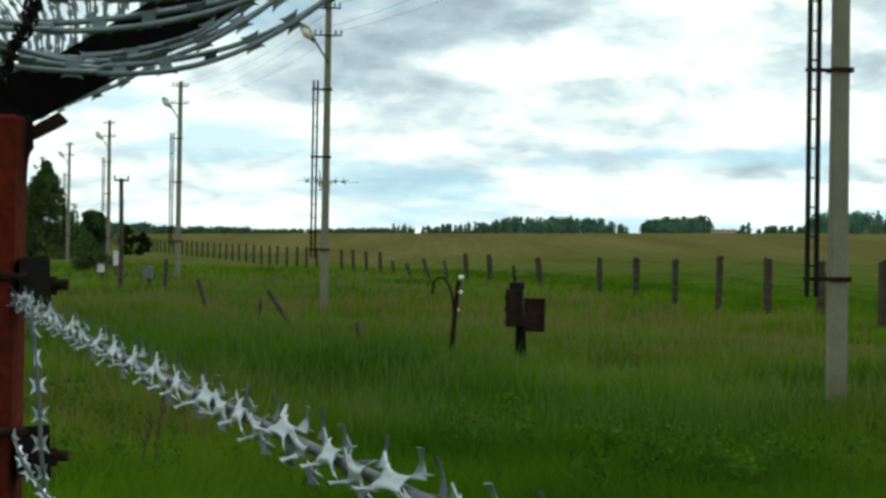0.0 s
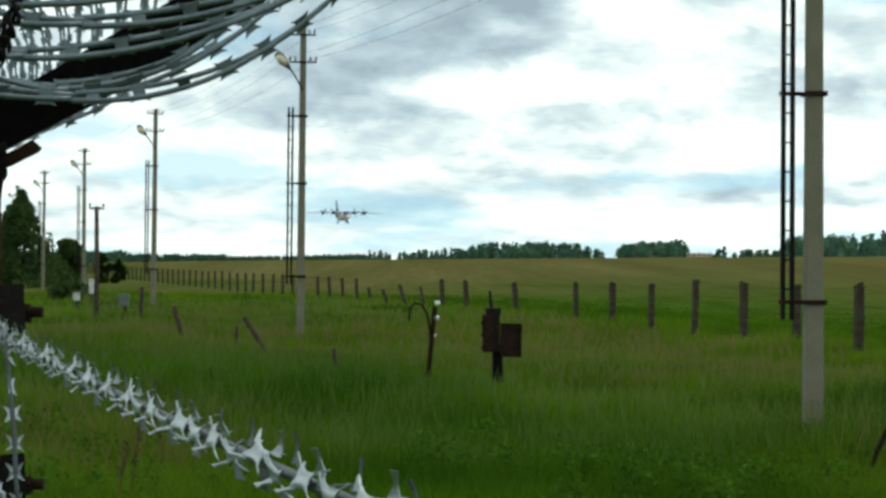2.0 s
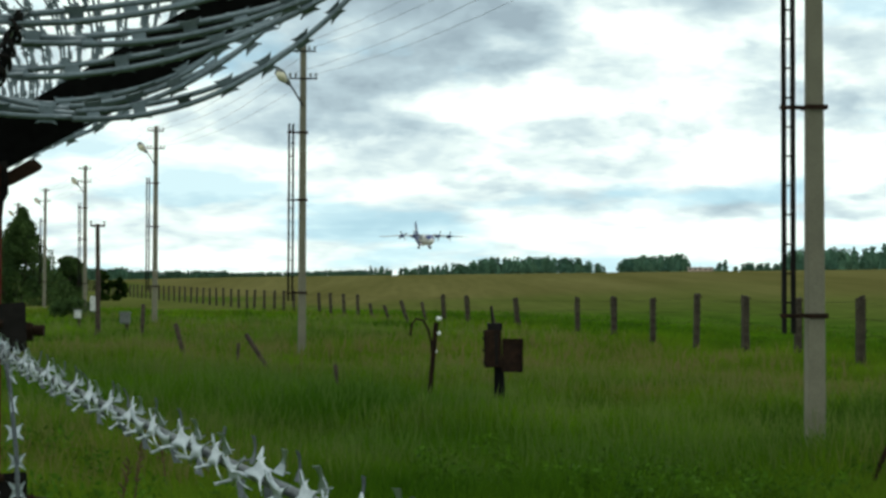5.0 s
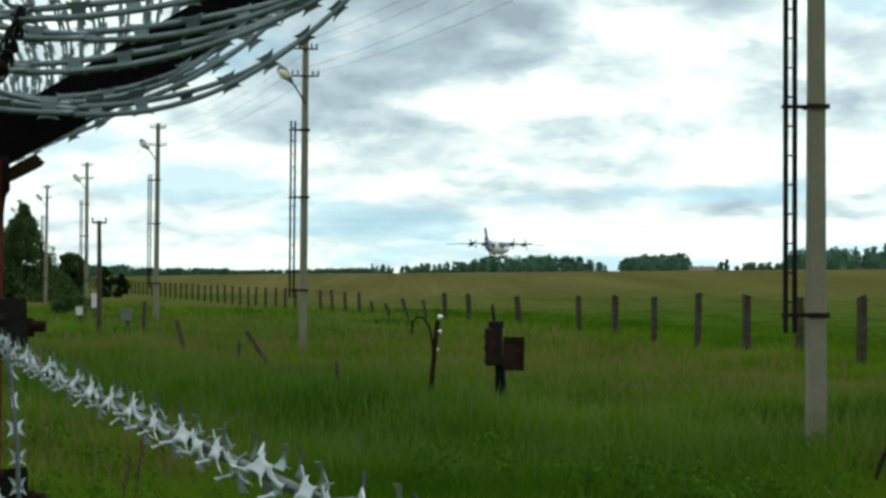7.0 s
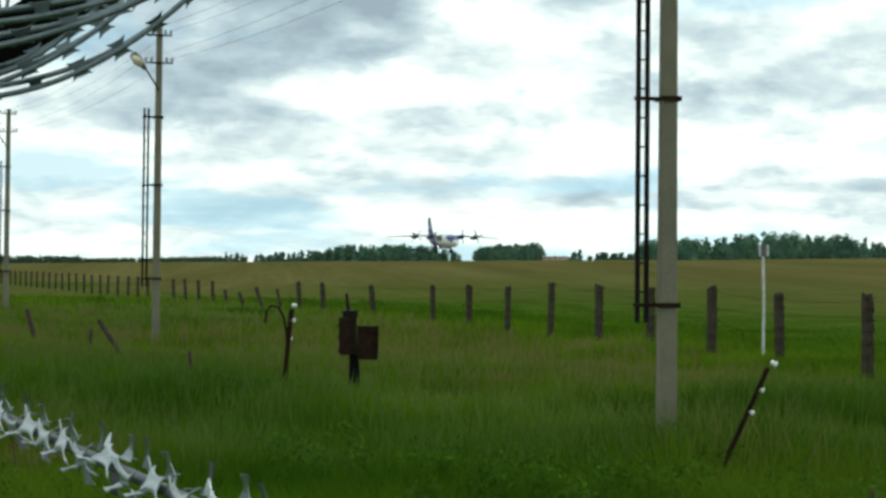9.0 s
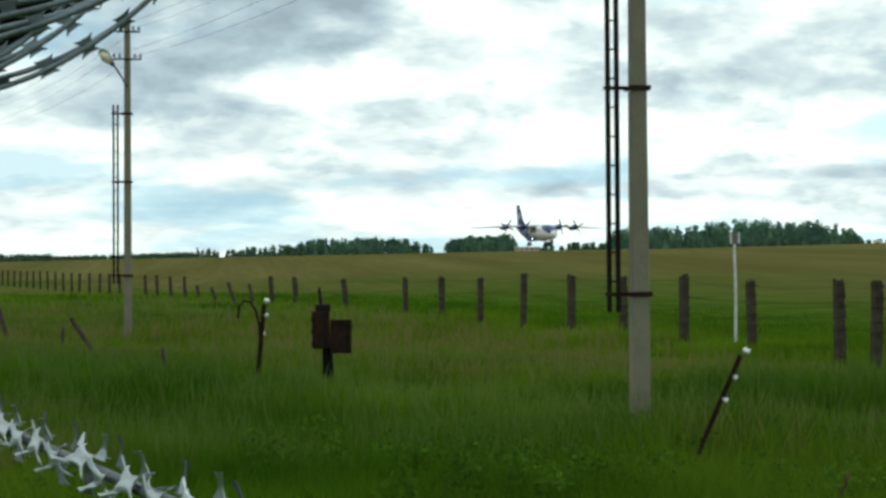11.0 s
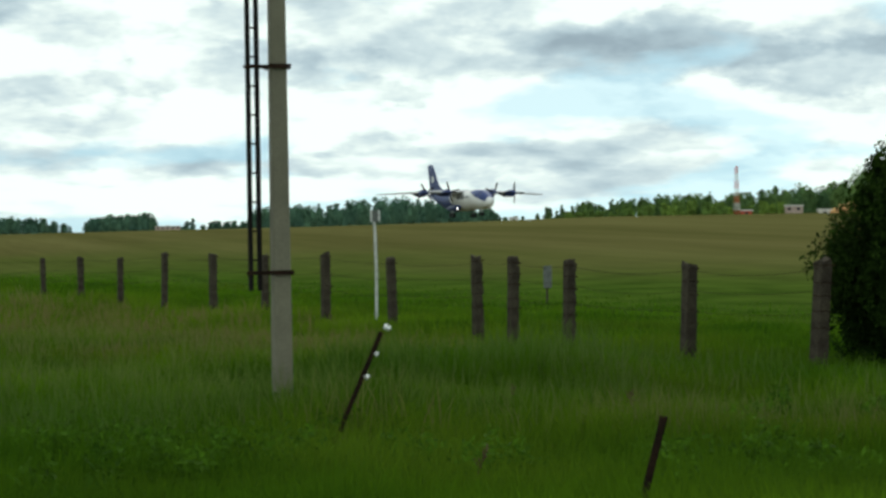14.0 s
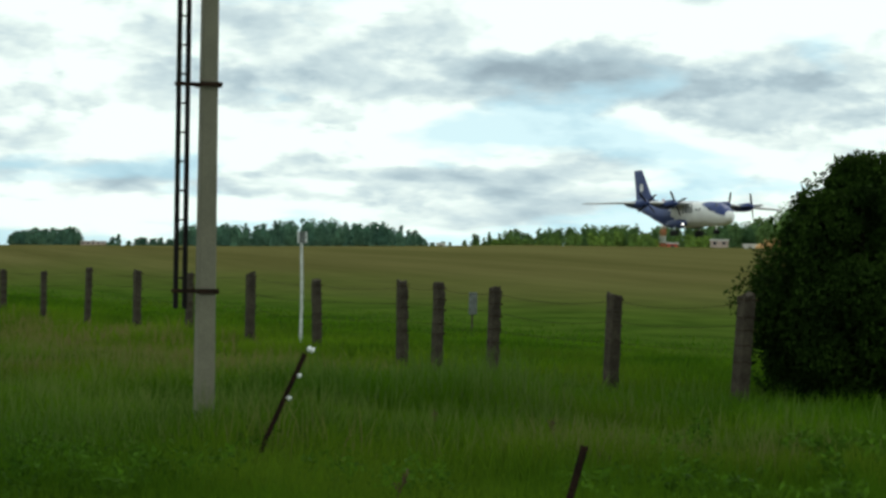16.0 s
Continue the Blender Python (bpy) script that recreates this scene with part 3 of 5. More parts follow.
def build_aircraft():
    """Nose towards +x, origin in the middle of the wing."""
    p = thing("cargo_plane", Matrix(), "white and dark blue four-engined propeller cargo plane landing", "airplane")
    bm = bmesh.new()
    loft(bm, [(14.6, -2.6, 0.15, 0.15), (14.3, -2.55, 0.7, 0.7), (13.5, -2.4, 1.2, 1.25), (12.3, -2.15, 1.6, 1.7), (10.5, -1.9, 1.9, 2.0), (8, -1.8, 2.05, 2.05), (3, -1.75, 2.05, 2.1), (-3, -1.75, 2.05, 2.1), (-6, -1.6, 2.05, 1.95), (-9, -1.1, 1.95, 1.55), (-12, -0.5, 1.6, 1.15), (-15, 0.0, 1.05, 0.8), (-17.3, 0.25, 0.55, 0.5), (-18.6, 0.3, 0.12, 0.15)], 48, 6)
    bm.normal_update()
    for f in bm.faces:
        c = f.calc_center_median()
        f.material_index = 1 if c.x + 0.9 * c.z < -3.4 or (7.2 < c.x < 13.9 and c.z > -0.15 - 0.34 * (c.x - 7.2)) else 0
        f.smooth = True
    part("fuselage", bm, [WHITE_SKIN, BLUE_PAINT], p, "white front half and dark blue tail")
    bm = bmesh.new()
    loft(bm, [(13.05, -1.62, 0.5, 0.2), (12.4, -1.2, 1.05, 0.45), (11.4, -0.75, 1.25, 0.55), (10.8, -0.4, 0.9, 0.3)], 12)
    part("cockpit_glazing", bm, GLASS_DARK, p, smooth=True)
    for s in (1, -1):
        bm = bmesh.new()
        surface(bm, [(3.3, 0, 0.15, 6.6, 1.0), (2.9, s * 2.2, 0.15, 6.3, 0.9), (2.0, s * 7.4, 0.12, 4.9, 0.65), (1.2, s * 12.5, -0.05, 3.9, 0.45), (0.2, s * 18.4, -0.3, 2.6, 0.25), (-0.5, s * 19.0, -0.3, 1.6, 0.12)])
        wing = part("wing", bm, WING_GREY, p)
        for y, dz in ((5.1, -0.1), (10.0, -0.15)):
            bm = bmesh.new()
            x = 2.4 - 0.16 * y + 0.4
            loft(bm, [(x + 3.0, dz, 0.42, 0.45), (x + 2.6, dz, 0.62, 0.68), (x + 1.4, dz - 0.05, 0.68, 0.78), (x - 1.5, dz - 0.1, 0.6, 0.62), (x - 3.4, dz, 0.4, 0.4), (x - 4.8, dz + 0.1, 0.1, 0.1)], 14)
            for v in bm.verts:
                v.co.y += s * y
            part("engine", bm, BLUE_PAINT, p, "dark blue engine nacelle", True)
            pr = new("propeller")
            pr.parent = p
            pr.matrix_basis = pose(x + 3.15, s * y, dz)
            bm = bmesh.new()
            loft(bm, [(0.75, 0, 0.05, 0.05), (0.5, 0, 0.25, 0.25), (0, 0, 0.4, 0.4), (-0.2, 0, 0.42, 0.42)], 12)
            part("spinner", bm, BLUE_PAINT, pr, smooth=True)
            for k in range(4):
                bm = bmesh.new()
                surface(bm, [(0.10, 0, 0.3, 0.25, 0.14), (0.14, 0, 0.9, 0.36, 0.16), (0.12, 0, 1.6, 0.36, 0.10), (0.08, 0, 2.25, 0.24, 0.05)])
                bmesh.ops.rotate(bm, verts=bm.verts, cent=(0, 0, 0), matrix=Euler((0, 0, radians(65))).to_matrix())
                bmesh.ops.rotate(bm, verts=bm.verts, cent=(0, 0, 0), matrix=Euler((radians(90 * k), 0, 0)).to_matrix())
                part("blade", bm, DARK_STEEL, pr)
            PROPS.append((pr, pr.matrix_basis.copy(), 17 * len(PROPS)))
        bm = bmesh.new()
        surface(bm, [(-13.4, s * 0.3, 0.75, 3.6, 0.4), (-15.2, s * 5.9, 0.85, 1.8, 0.2), (-15.6, s * 6.2, 0.85, 1.1, 0.08)])
        part("tailplane", bm, BLUE_PAINT, p)
        # main undercarriage: pod, leg and four tyres
        bm = bmesh.new()
        loft(bm, [(3.2, -3.2, 0.1, 0.1), (2.4, -3.2, 0.5, 0.55), (0.5, -3.2, 0.7, 0.75), (-2.0, -3.2, 0.65, 0.7), (-4.2, -3.1, 0.1, 0.15)], 12)
        for v in bm.verts:
            v.co.y += s * 1.9
        part("gear_pod", bm, BLUE_PAINT, p, smooth=True)
        bm = bmesh.new()
        tube(bm, [(0, s * 2.3, -3.3), (0, s * 2.4, -4.7)], 0.14, 8)
        leg = part("gear_leg", bm, WING_GREY, p)
        for x in (0.62, -0.62):
            bm = bmesh.new()
            tube(bm, [(x, s * 2.75, -4.75), (x, s * 2.68, -4.75), (x, s * 2.12, -4.75), (x, s * 2.05, -4.75)], [0.42, 0.52, 0.52, 0.42], 16)
            part("tyre", bm, TYRE, leg)
    bm = bmesh.new()
    surface(bm, [(-7.8, 0, 0.35, 2.0, 0.1), (-8.0, 0, 0.45, 9.8, 0.35), (-11.6, 0, 1.55, 6.6, 0.4), (-13.0, 0, 2.6, 5.3, 0.35), (-16.0, 0, 6.7, 3.1, 0.2), (-16.6, 0, 6.9, 2.2, 0.08)])
    part("fin", bm, BLUE_PAINT, p, "dark blue fin with a white emblem")
    for s in (1, -1):
        bm = bmesh.new()
        tube(bm, [(-15.9, s * 0.22, 3.7), (-15.9, s * 0.24, 3.7)], 0.62, 12)
        for v in bm.verts:
            v.co.z = 3.7 + (v.co.z - 3.7) * 1.25
        part("emblem", bm, WHITE_SKIN, p, "plain white emblem")
        for k, (x, w) in enumerate(((2.2, 0.5), (3.15, 0.55), (4.1, 0.5), (5.0, 0.4))):
            bm = bmesh.new()
            box(bm, x - w / 2, s * 2.035, -1.55, x + w / 2, s * 2.085, -0.15)
            part("marking", bm, GREY_BOARD, p, "plain dark bar of lettering")
        for x in (10.6, 7.6, 6.6):
            bm = bmesh.new()
            tube(bm, [(x, s * 2.0, -1.1), (x, s * (2.06 if x < 10 else 1.9), -1.1)], 0.2, 10)
            part("window", bm, GLASS_DARK, p)
    bm = bmesh.new()
    tube(bm, [(9.6, 0, -3.5), (9.8, 0, -4.7)], 0.12, 8)
    leg = part("nose_leg", bm, WING_GREY, p)
    for s in (1, -1):
        bm = bmesh.new()
        tube(bm, [(9.8, s * 0.42, -4.8), (9.8, s * 0.12, -4.8)], 0.42, 14)
        part("tyre", bm, TYRE, leg)
        bm = bmesh.new()
        tube(bm, [(2.6, s * 2.3, -3.35), (2.72, s * 2.3, -3.35)], [0.2, 0.16], 10)
        part("landing_light", bm, LAMP_GLOW, p, "glowing landing light")
    bm = bmesh.new()
    tube(bm, [(10.1, 0, -3.8), (10.2, 0, -3.8)], [0.16, 0.12], 10)
    part("landing_light", bm, LAMP_GLOW, p, "glowing landing light")
    return p


PLANE = build_aircraft()


def motions():
    """The plane's approach along the runway, and its turning propellers."""
    rows = []
    for k in range(33):
        t = k * 0.5
        x, y = -63.7 + 13.11 * t, 1087.9 - 48.29 * t
        x += float(np.interp(t, [0, 3.5, 7, 11, 14, 14.5, 15, 16], [0, 0, -0.5, -0.8, -0.8, -1.1, -1.9, -2.8]))
        z = float(np.interp(t, [0, 1.5, 3.5, 7, 9, 11, 14.5, 16], [30.0, 26.3, 23.2, 13.8, 11.6, 10.7, 10.9, 12.2]))
        head = float(np.interp(t, [0, 7, 11, 14.5, 16], [13, 12, 10.0, 6.6, 5.0]))
        rows.append((t, pose(x, y, z, 0, 0, 0) @ pose(0, 0, 0, 0, 0, -90 + head) @ pose(0, 0, 0, 0, -1.5, 0)))
    walk(PLANE, rows)
    for pr, m, a in PROPS:
        walk(pr, [(k * 0.5, m @ pose(0, 0, 0, a + 70 * k)) for k in range(33)])




# ---- the near fence: painted post, arm and razor wire ----
VANISH = (-300.0, 368.0)
ALONG = (FIRST.to_3x3() @ Vector(((VANISH[0] - 784) / F, (441 - VANISH[1]) / F, -1))).normalized()


def prism(bm, pts, depth, thick):
    """A plate with that outline, in sight of the opening, at that depth."""
    a = [bm.verts.new(sight(u, v, depth)) for u, v in pts]
    b = [bm.verts.new(sight(u, v, depth + thick)) for u, v in pts]
    n = len(pts)
    bm.faces.new(a), bm.faces.new(b[::-1])
    for k in range(n):
        bm.faces.new((a[k], b[k], b[(k + 1) % n], a[(k + 1) % n]))
    bmesh.ops.recalc_face_normals(bm, faces=bm.faces)


def build_near_post():
    d = 2.72
    foot_at = sight(-27, 882, d)
    foot_at.z = 0
    p = thing("fence_gate_post", Matrix.Translation(foot_at), "red-brown painted steel fence post with dark fittings and a slanted arm", "fence post")
    bm = bmesh.new()
    top = sight(-27, 205, d).z
    box(bm, -0.042, -0.042, -0.2, 0.042, 0.042, top, 0.004)
    part("shaft", bm, RED_PAINT, p)
    inv = Matrix.Translation(-foot_at)

    def fitting(name, bm, mat, label=""):
        bmesh.ops.transform(bm, matrix=inv, verts=bm.verts)
        return part(name, bm, mat, p, label)

    for u, v, w, h in ((46, 453, 42, 88), (40, 752, 48, 95)):
        bm = bmesh.new()
        prism(bm, [(u - 12, v + 4), (u + w - 3, v), (u + w, v + 4), (u + w + 2, v + h - 3), (u + w - 2, v + h), (u - 12, v + h - 3)], d - 0.05, 0.06)
        blk = fitting("bracket", bm, DARK_STEEL, "dark weathered steel bracket")
        bm = bmesh.new()
        cx, cy = u + w - 2, v + h * 0.60
        a, b, c, e = sight(cx, cy, d - 0.02), sight(cx + 14, cy, d - 0.02), sight(cx + 15, cy - 2, d - 0.02), sight(cx + 35, cy - 2, d - 0.02)
        tube(bm, [a, b], 0.013, 6)
        tube(bm, [c, e], 0.0075, 10)
        fitting("bolt", bm, RUST, "short rusty bolt")
    bm = bmesh.new()
    tube(bm, [sight(-60, 485, d - 0.05), sight(48, 492, d - 0.05)], 0.006, 6)
    fitting("strap", bm, RUST)
    bm = bmesh.new()
    tube(bm, [sight(-60, 770, d - 0.05), sight(48, 762, d - 0.05)], 0.006, 6)
    fitting("strap", bm, RUST)
    # slanted arm: a wide angle iron rising towards the viewer's side
    bm = bmesh.new()
    a = [sight(u, v, z) for u, v, z in ((-40, 212, 2.78), (62, 214, 2.78), (300, 92, 2.72), (600, -95, 2.66), (470, -115, 2.66), (75, 112, 2.74), (-40, 150, 2.78))]
    b = [q + Vector((0.01, 0.03, 0.012)) for q in a]
    va, vb = [bm.verts.new(q) for q in a], [bm.verts.new(q) for q in b]
    n = len(a)
    for tri in ((0, 1, 6), (1, 5, 6), (1, 2, 5), (2, 4, 5), (2, 3, 4)):
        bm.faces.new([va[k] for k in tri]), bm.faces.new([vb[k] for k in tri][::-1])
    for k in range(n):
        bm.faces.new((va[k], vb[k], vb[(k + 1) % n], va[(k + 1) % n]))
    bmesh.ops.recalc_face_normals(bm, faces=bm.faces)
    fitting("arm", bm, BLACKENED, "black slanted steel arm")
    bm = bmesh.new()
    prism(bm, [(52, 226), (104, 198), (121, 214), (116, 221), (66, 246), (52, 250)], d + 0.05, 0.03)
    fitting("plate", bm, RUST, "small tilted rusty plate")
    bm = bmesh.new()
    prism(bm, [(44, 205), (58, 203), (60, 262), (52, 275), (46, 320), (40, 325)], d + 0.02, 0.03)
    fitting("gusset", bm, DARK_STEEL)


build_near_post()


def collar_mesh(flip):
    """One barb: a saddle pressed round the wire along x, with four flat arms flared at their ends."""
    bm = bmesh.new()
    n, m = 9, 9
    mid = radians(56 if not flip else 104)
    lay = []
    for off in (0.0, 0.0008):
        g = []
        for i in range(n):
            u = -1 + 2 * i / (n - 1)
            row = []
            for j in range(m):
                v = -1 + 2 * j / (m - 1)
                x = 0.030 * u * (0.50 + 0.50 * abs(v) ** 1.7)
                a = mid + radians(72) * v * (0.55 + 0.45 * u * u)
                r = 0.0072 + off + 0.0035 * abs(u) ** 2 * abs(v)
                row.append(bm.verts.new((x, r * math.sin(a), r * math.cos(a))))
            g.append(row)
        lay.append(g)
    for i in range(n - 1):
        for j in range(m - 1):
            for g in lay:
                bm.faces.new((g[i][j], g[i + 1][j], g[i + 1][j + 1], g[i][j + 1]))
        for j in (0, m - 1):
            bm.faces.new((lay[0][i][j], lay[0][i + 1][j], lay[1][i + 1][j], lay[1][i][j]))
    for i in (0, n - 1):
        for j in range(m - 1):
            bm.faces.new((lay[0][i][j], lay[0][i][j + 1], lay[1][i][j + 1], lay[1][i][j]))
    plate = len(bm.faces)
    # arms: start, way, length, half width at root and tip, direction of the width, hook at the tip, 1 where shade is
    # painted on in dark zinc
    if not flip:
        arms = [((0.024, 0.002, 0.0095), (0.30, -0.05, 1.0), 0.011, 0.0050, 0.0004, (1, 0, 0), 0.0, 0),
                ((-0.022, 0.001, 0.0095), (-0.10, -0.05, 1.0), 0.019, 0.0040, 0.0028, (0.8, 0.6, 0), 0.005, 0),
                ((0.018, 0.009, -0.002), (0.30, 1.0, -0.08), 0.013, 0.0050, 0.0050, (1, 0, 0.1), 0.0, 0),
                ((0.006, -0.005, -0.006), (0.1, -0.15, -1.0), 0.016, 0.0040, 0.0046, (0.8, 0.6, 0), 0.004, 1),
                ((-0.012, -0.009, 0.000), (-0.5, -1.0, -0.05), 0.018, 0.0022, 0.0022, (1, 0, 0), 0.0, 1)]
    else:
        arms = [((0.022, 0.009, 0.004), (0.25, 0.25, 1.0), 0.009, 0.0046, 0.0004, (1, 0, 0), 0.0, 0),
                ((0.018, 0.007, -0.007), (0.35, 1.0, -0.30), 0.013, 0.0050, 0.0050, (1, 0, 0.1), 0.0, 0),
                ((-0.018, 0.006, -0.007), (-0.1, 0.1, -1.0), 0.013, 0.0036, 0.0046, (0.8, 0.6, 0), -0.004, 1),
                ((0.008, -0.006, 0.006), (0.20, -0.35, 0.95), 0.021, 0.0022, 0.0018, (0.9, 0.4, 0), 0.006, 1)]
    shades = [0] * len(bm.faces)
    for p0, way, length, w0, w1, wide, hook, dark in arms:
        way, wide = Vector(way).normalized(), Vector(wide).normalized()
        thick = way.cross(wide).normalized() * 0.0005
        bend = way.cross(wide).cross(way).normalized() * -1 if hook < 0 else way.cross(wide).normalized()
        rows = []
        for k in range(8):
            t = k / 7
            c = Vector(p0) + way * length * (0.82 * t - 0.1) + bend * abs(hook) * t ** 3
            w = w0 * (1 - 0.55 * math.sin(math.pi * min(t * 0.85, 1.0)) ** 2) + (w1 - w0) * t if w1 > 0.001 else w0 * (1 - t) + w1
            w = max(w, 0.0005)
            rows.append([bm.verts.new(c + wide * e * w + thick * f) for e, f in ((-1, -1), (1, -1), (1, 1), (-1, 1))])
        for p, q in zip(rows, rows[1:]):
            for k in range(4):
                bm.faces.new((p[k], p[(k + 1) % 4], q[(k + 1) % 4], q[k]))
        bm.faces.new(rows[0]), bm.faces.new(rows[-1])
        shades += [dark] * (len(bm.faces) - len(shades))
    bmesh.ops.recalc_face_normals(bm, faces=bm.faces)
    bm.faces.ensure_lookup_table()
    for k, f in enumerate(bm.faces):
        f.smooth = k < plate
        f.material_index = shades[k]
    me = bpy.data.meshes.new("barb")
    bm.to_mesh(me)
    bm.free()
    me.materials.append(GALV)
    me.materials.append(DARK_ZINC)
    return me


def star_mesh():
    """A four-pointed barb pressed from sheet, slightly bent across the wire along x."""
    bm = bmesh.new()
    lay = []
    for y0 in (-0.0005, 0.0005):
        ring = []
        for k in range(16):
            a = 2 * math.pi * k / 16 + math.pi / 4
            r = 0.0165 if k % 4 == 0 else (0.0075 if k % 4 != 2 else 0.0062)
            x, z = r * math.cos(a), r * math.sin(a)
            ring.append(bm.verts.new((x, y0 + 0.28 * abs(z), z)))
        c = bm.verts.new((0, y0 - 0.001, 0))
        lay.append((ring, c))
    for ring, c in lay:
        for k in range(16):
            bm.faces.new((ring[k], ring[(k + 1) % 16], c))
    for k in range(16):
        bm.faces.new((lay[0][0][k], lay[1][0][k], lay[1][0][(k + 1) % 16], lay[0][0][(k + 1) % 16]))
    bmesh.ops.recalc_face_normals(bm, faces=bm.faces)
    me = bpy.data.meshes.new("star_barb")
    bm.to_mesh(me)
    bm.free()
    me.materials.append(GALV)
    return me


COLLARS, STAR = (collar_mesh(False), collar_mesh(True)), star_mesh()


def razor_strand(points, step, size, label, turn=68, first=0.0, mat=GALV, shape=None, wild=14, core=0.0030):
    """Barbed tape twisted round a core wire through points."""
    p = thing("razor_wire", Matrix(), label, "razor wire", "razor wire strands")
    bm = bmesh.new()
    tube(bm, points, core * size, 8)
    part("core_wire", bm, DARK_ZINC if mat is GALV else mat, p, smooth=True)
    pts = [Vector(q) for q in points]
    run, k, left = 0.0, 0, first
    rnd = random.Random(len(points) + int(step * 1000))
    for a, b in zip(pts, pts[1:]):
        d = b - a
        while left <= d.length:
            q = d.normalized().to_track_quat("X", "Z").to_matrix().to_4x4()
            o = new("barb", shape[k % 2] if shape else STAR)
            o.parent = p
            o.matrix_basis = Matrix.Translation(a + d.normalized() * left) @ q @ pose(0, 0, 0, (k * turn if turn < 170 else (k * 5 % 7) * 4 - 12) + rnd.uniform(-wild, wild), rnd.uniform(-4, 4), rnd.uniform(-4, 4)) @ Matrix.Diagonal((size * rnd.uniform(0.92, 1.1), size, size, 1))
            k += 1
            left += step
        left -= d.length
    return p


def build_strands():
    near = sight(729, 868, 0.86)
    a = near - ALONG * 0.24
    b = near + ALONG * 1.98
    mid = [a.lerp(b, s / 6) + Vector((0, 0, -0.006 * math.sin(math.pi * s / 6))) for s in range(7)]
    razor_strand(mid, 0.056, 0.88, "silvery twisted razor wire stretched along the fence", 172, 0.03, GALV, COLLARS, 12, 0.0038)
    razor_strand([sight(44, 520, 2.62), sight(58, 590, 2.62), sight(70, 720, 2.6), sight(72, 800, 2.6), sight(82, 880, 2.6), sight(98, 960, 2.6)], 0.037, 1.0, "silvery razor wire hanging down beside the red post", 35, 0.01, wild=25)
    razor_strand([sight(24, 775, 2.6), sight(40, 820, 2.58), sight(66, 860, 2.56), sight(100, 905, 2.55)], 0.019, 0.8, "short bent end of razor wire beside the red post", 57)
    tie = [sight(84, -60, 2.0), sight(62, 0, 2.0), sight(48, 45, 2.0), sight(22, 85, 2.0), sight(6, 125, 2.0), sight(-14, 160, 2.0)]
    p = razor_strand(tie, 0.024, 0.7, "dark rusty barbed tie wound with wire under the coil", 75, 0.005, BLACKENED, core=0.007)
    for ph, r in ((0.0, 0.0065), (2.1, 0.008), (4.2, 0.0055)):
        pts = []
        for k in range(60):
            u = k / 59 * (len(tie) - 1.001)
            q = tie[int(u)].lerp(tie[int(u) + 1], u % 1)
            w = ph + u * (5.5 + ph * 0.4)
            pts.append(q + Vector((math.cos(w), math.sin(w), 0.4 * math.sin(w * 1.7))) * r * (1 + 0.3 * math.sin(u * 6 + ph)))
        bm = bmesh.new()
        tube(bm, pts, 0.0022, 6)
        part("wrap_wire", bm, DARK_STEEL, p, smooth=True)


build_strands()


def bow_mesh():
    """A flat bow-tie blade; the strand runs along x, the blade spreads along z."""
    bm = bmesh.new()
    half = [(-0.0075, 0.004), (-0.0075, -0.004), (-0.0135, -0.0115), (-0.006, -0.0095), (0.006, -0.0095), (0.0135, -0.0115), (0.0075, -0.004), (0.0075, 0.004), (0.0135, 0.0115), (0.006, 0.0095), (-0.006, 0.0095), (-0.0135, 0.0115)]
    a = [bm.verts.new((x, -0.0006, z)) for x, z in half]
    b = [bm.verts.new((x, 0.0006, z)) for x, z in half]
    bm.faces.new(a), bm.faces.new(b[::-1])
    for k in range(12):
        bm.faces.new((a[k], b[k], b[(k + 1) % 12], a[(k + 1) % 12]))
    bmesh.ops.recalc_face_normals(bm, faces=bm.faces)
    me = bpy.data.meshes.new("blade")
    bm.to_mesh(me)
    bm.free()
    me.materials.append(DULL_GALV)
    return me


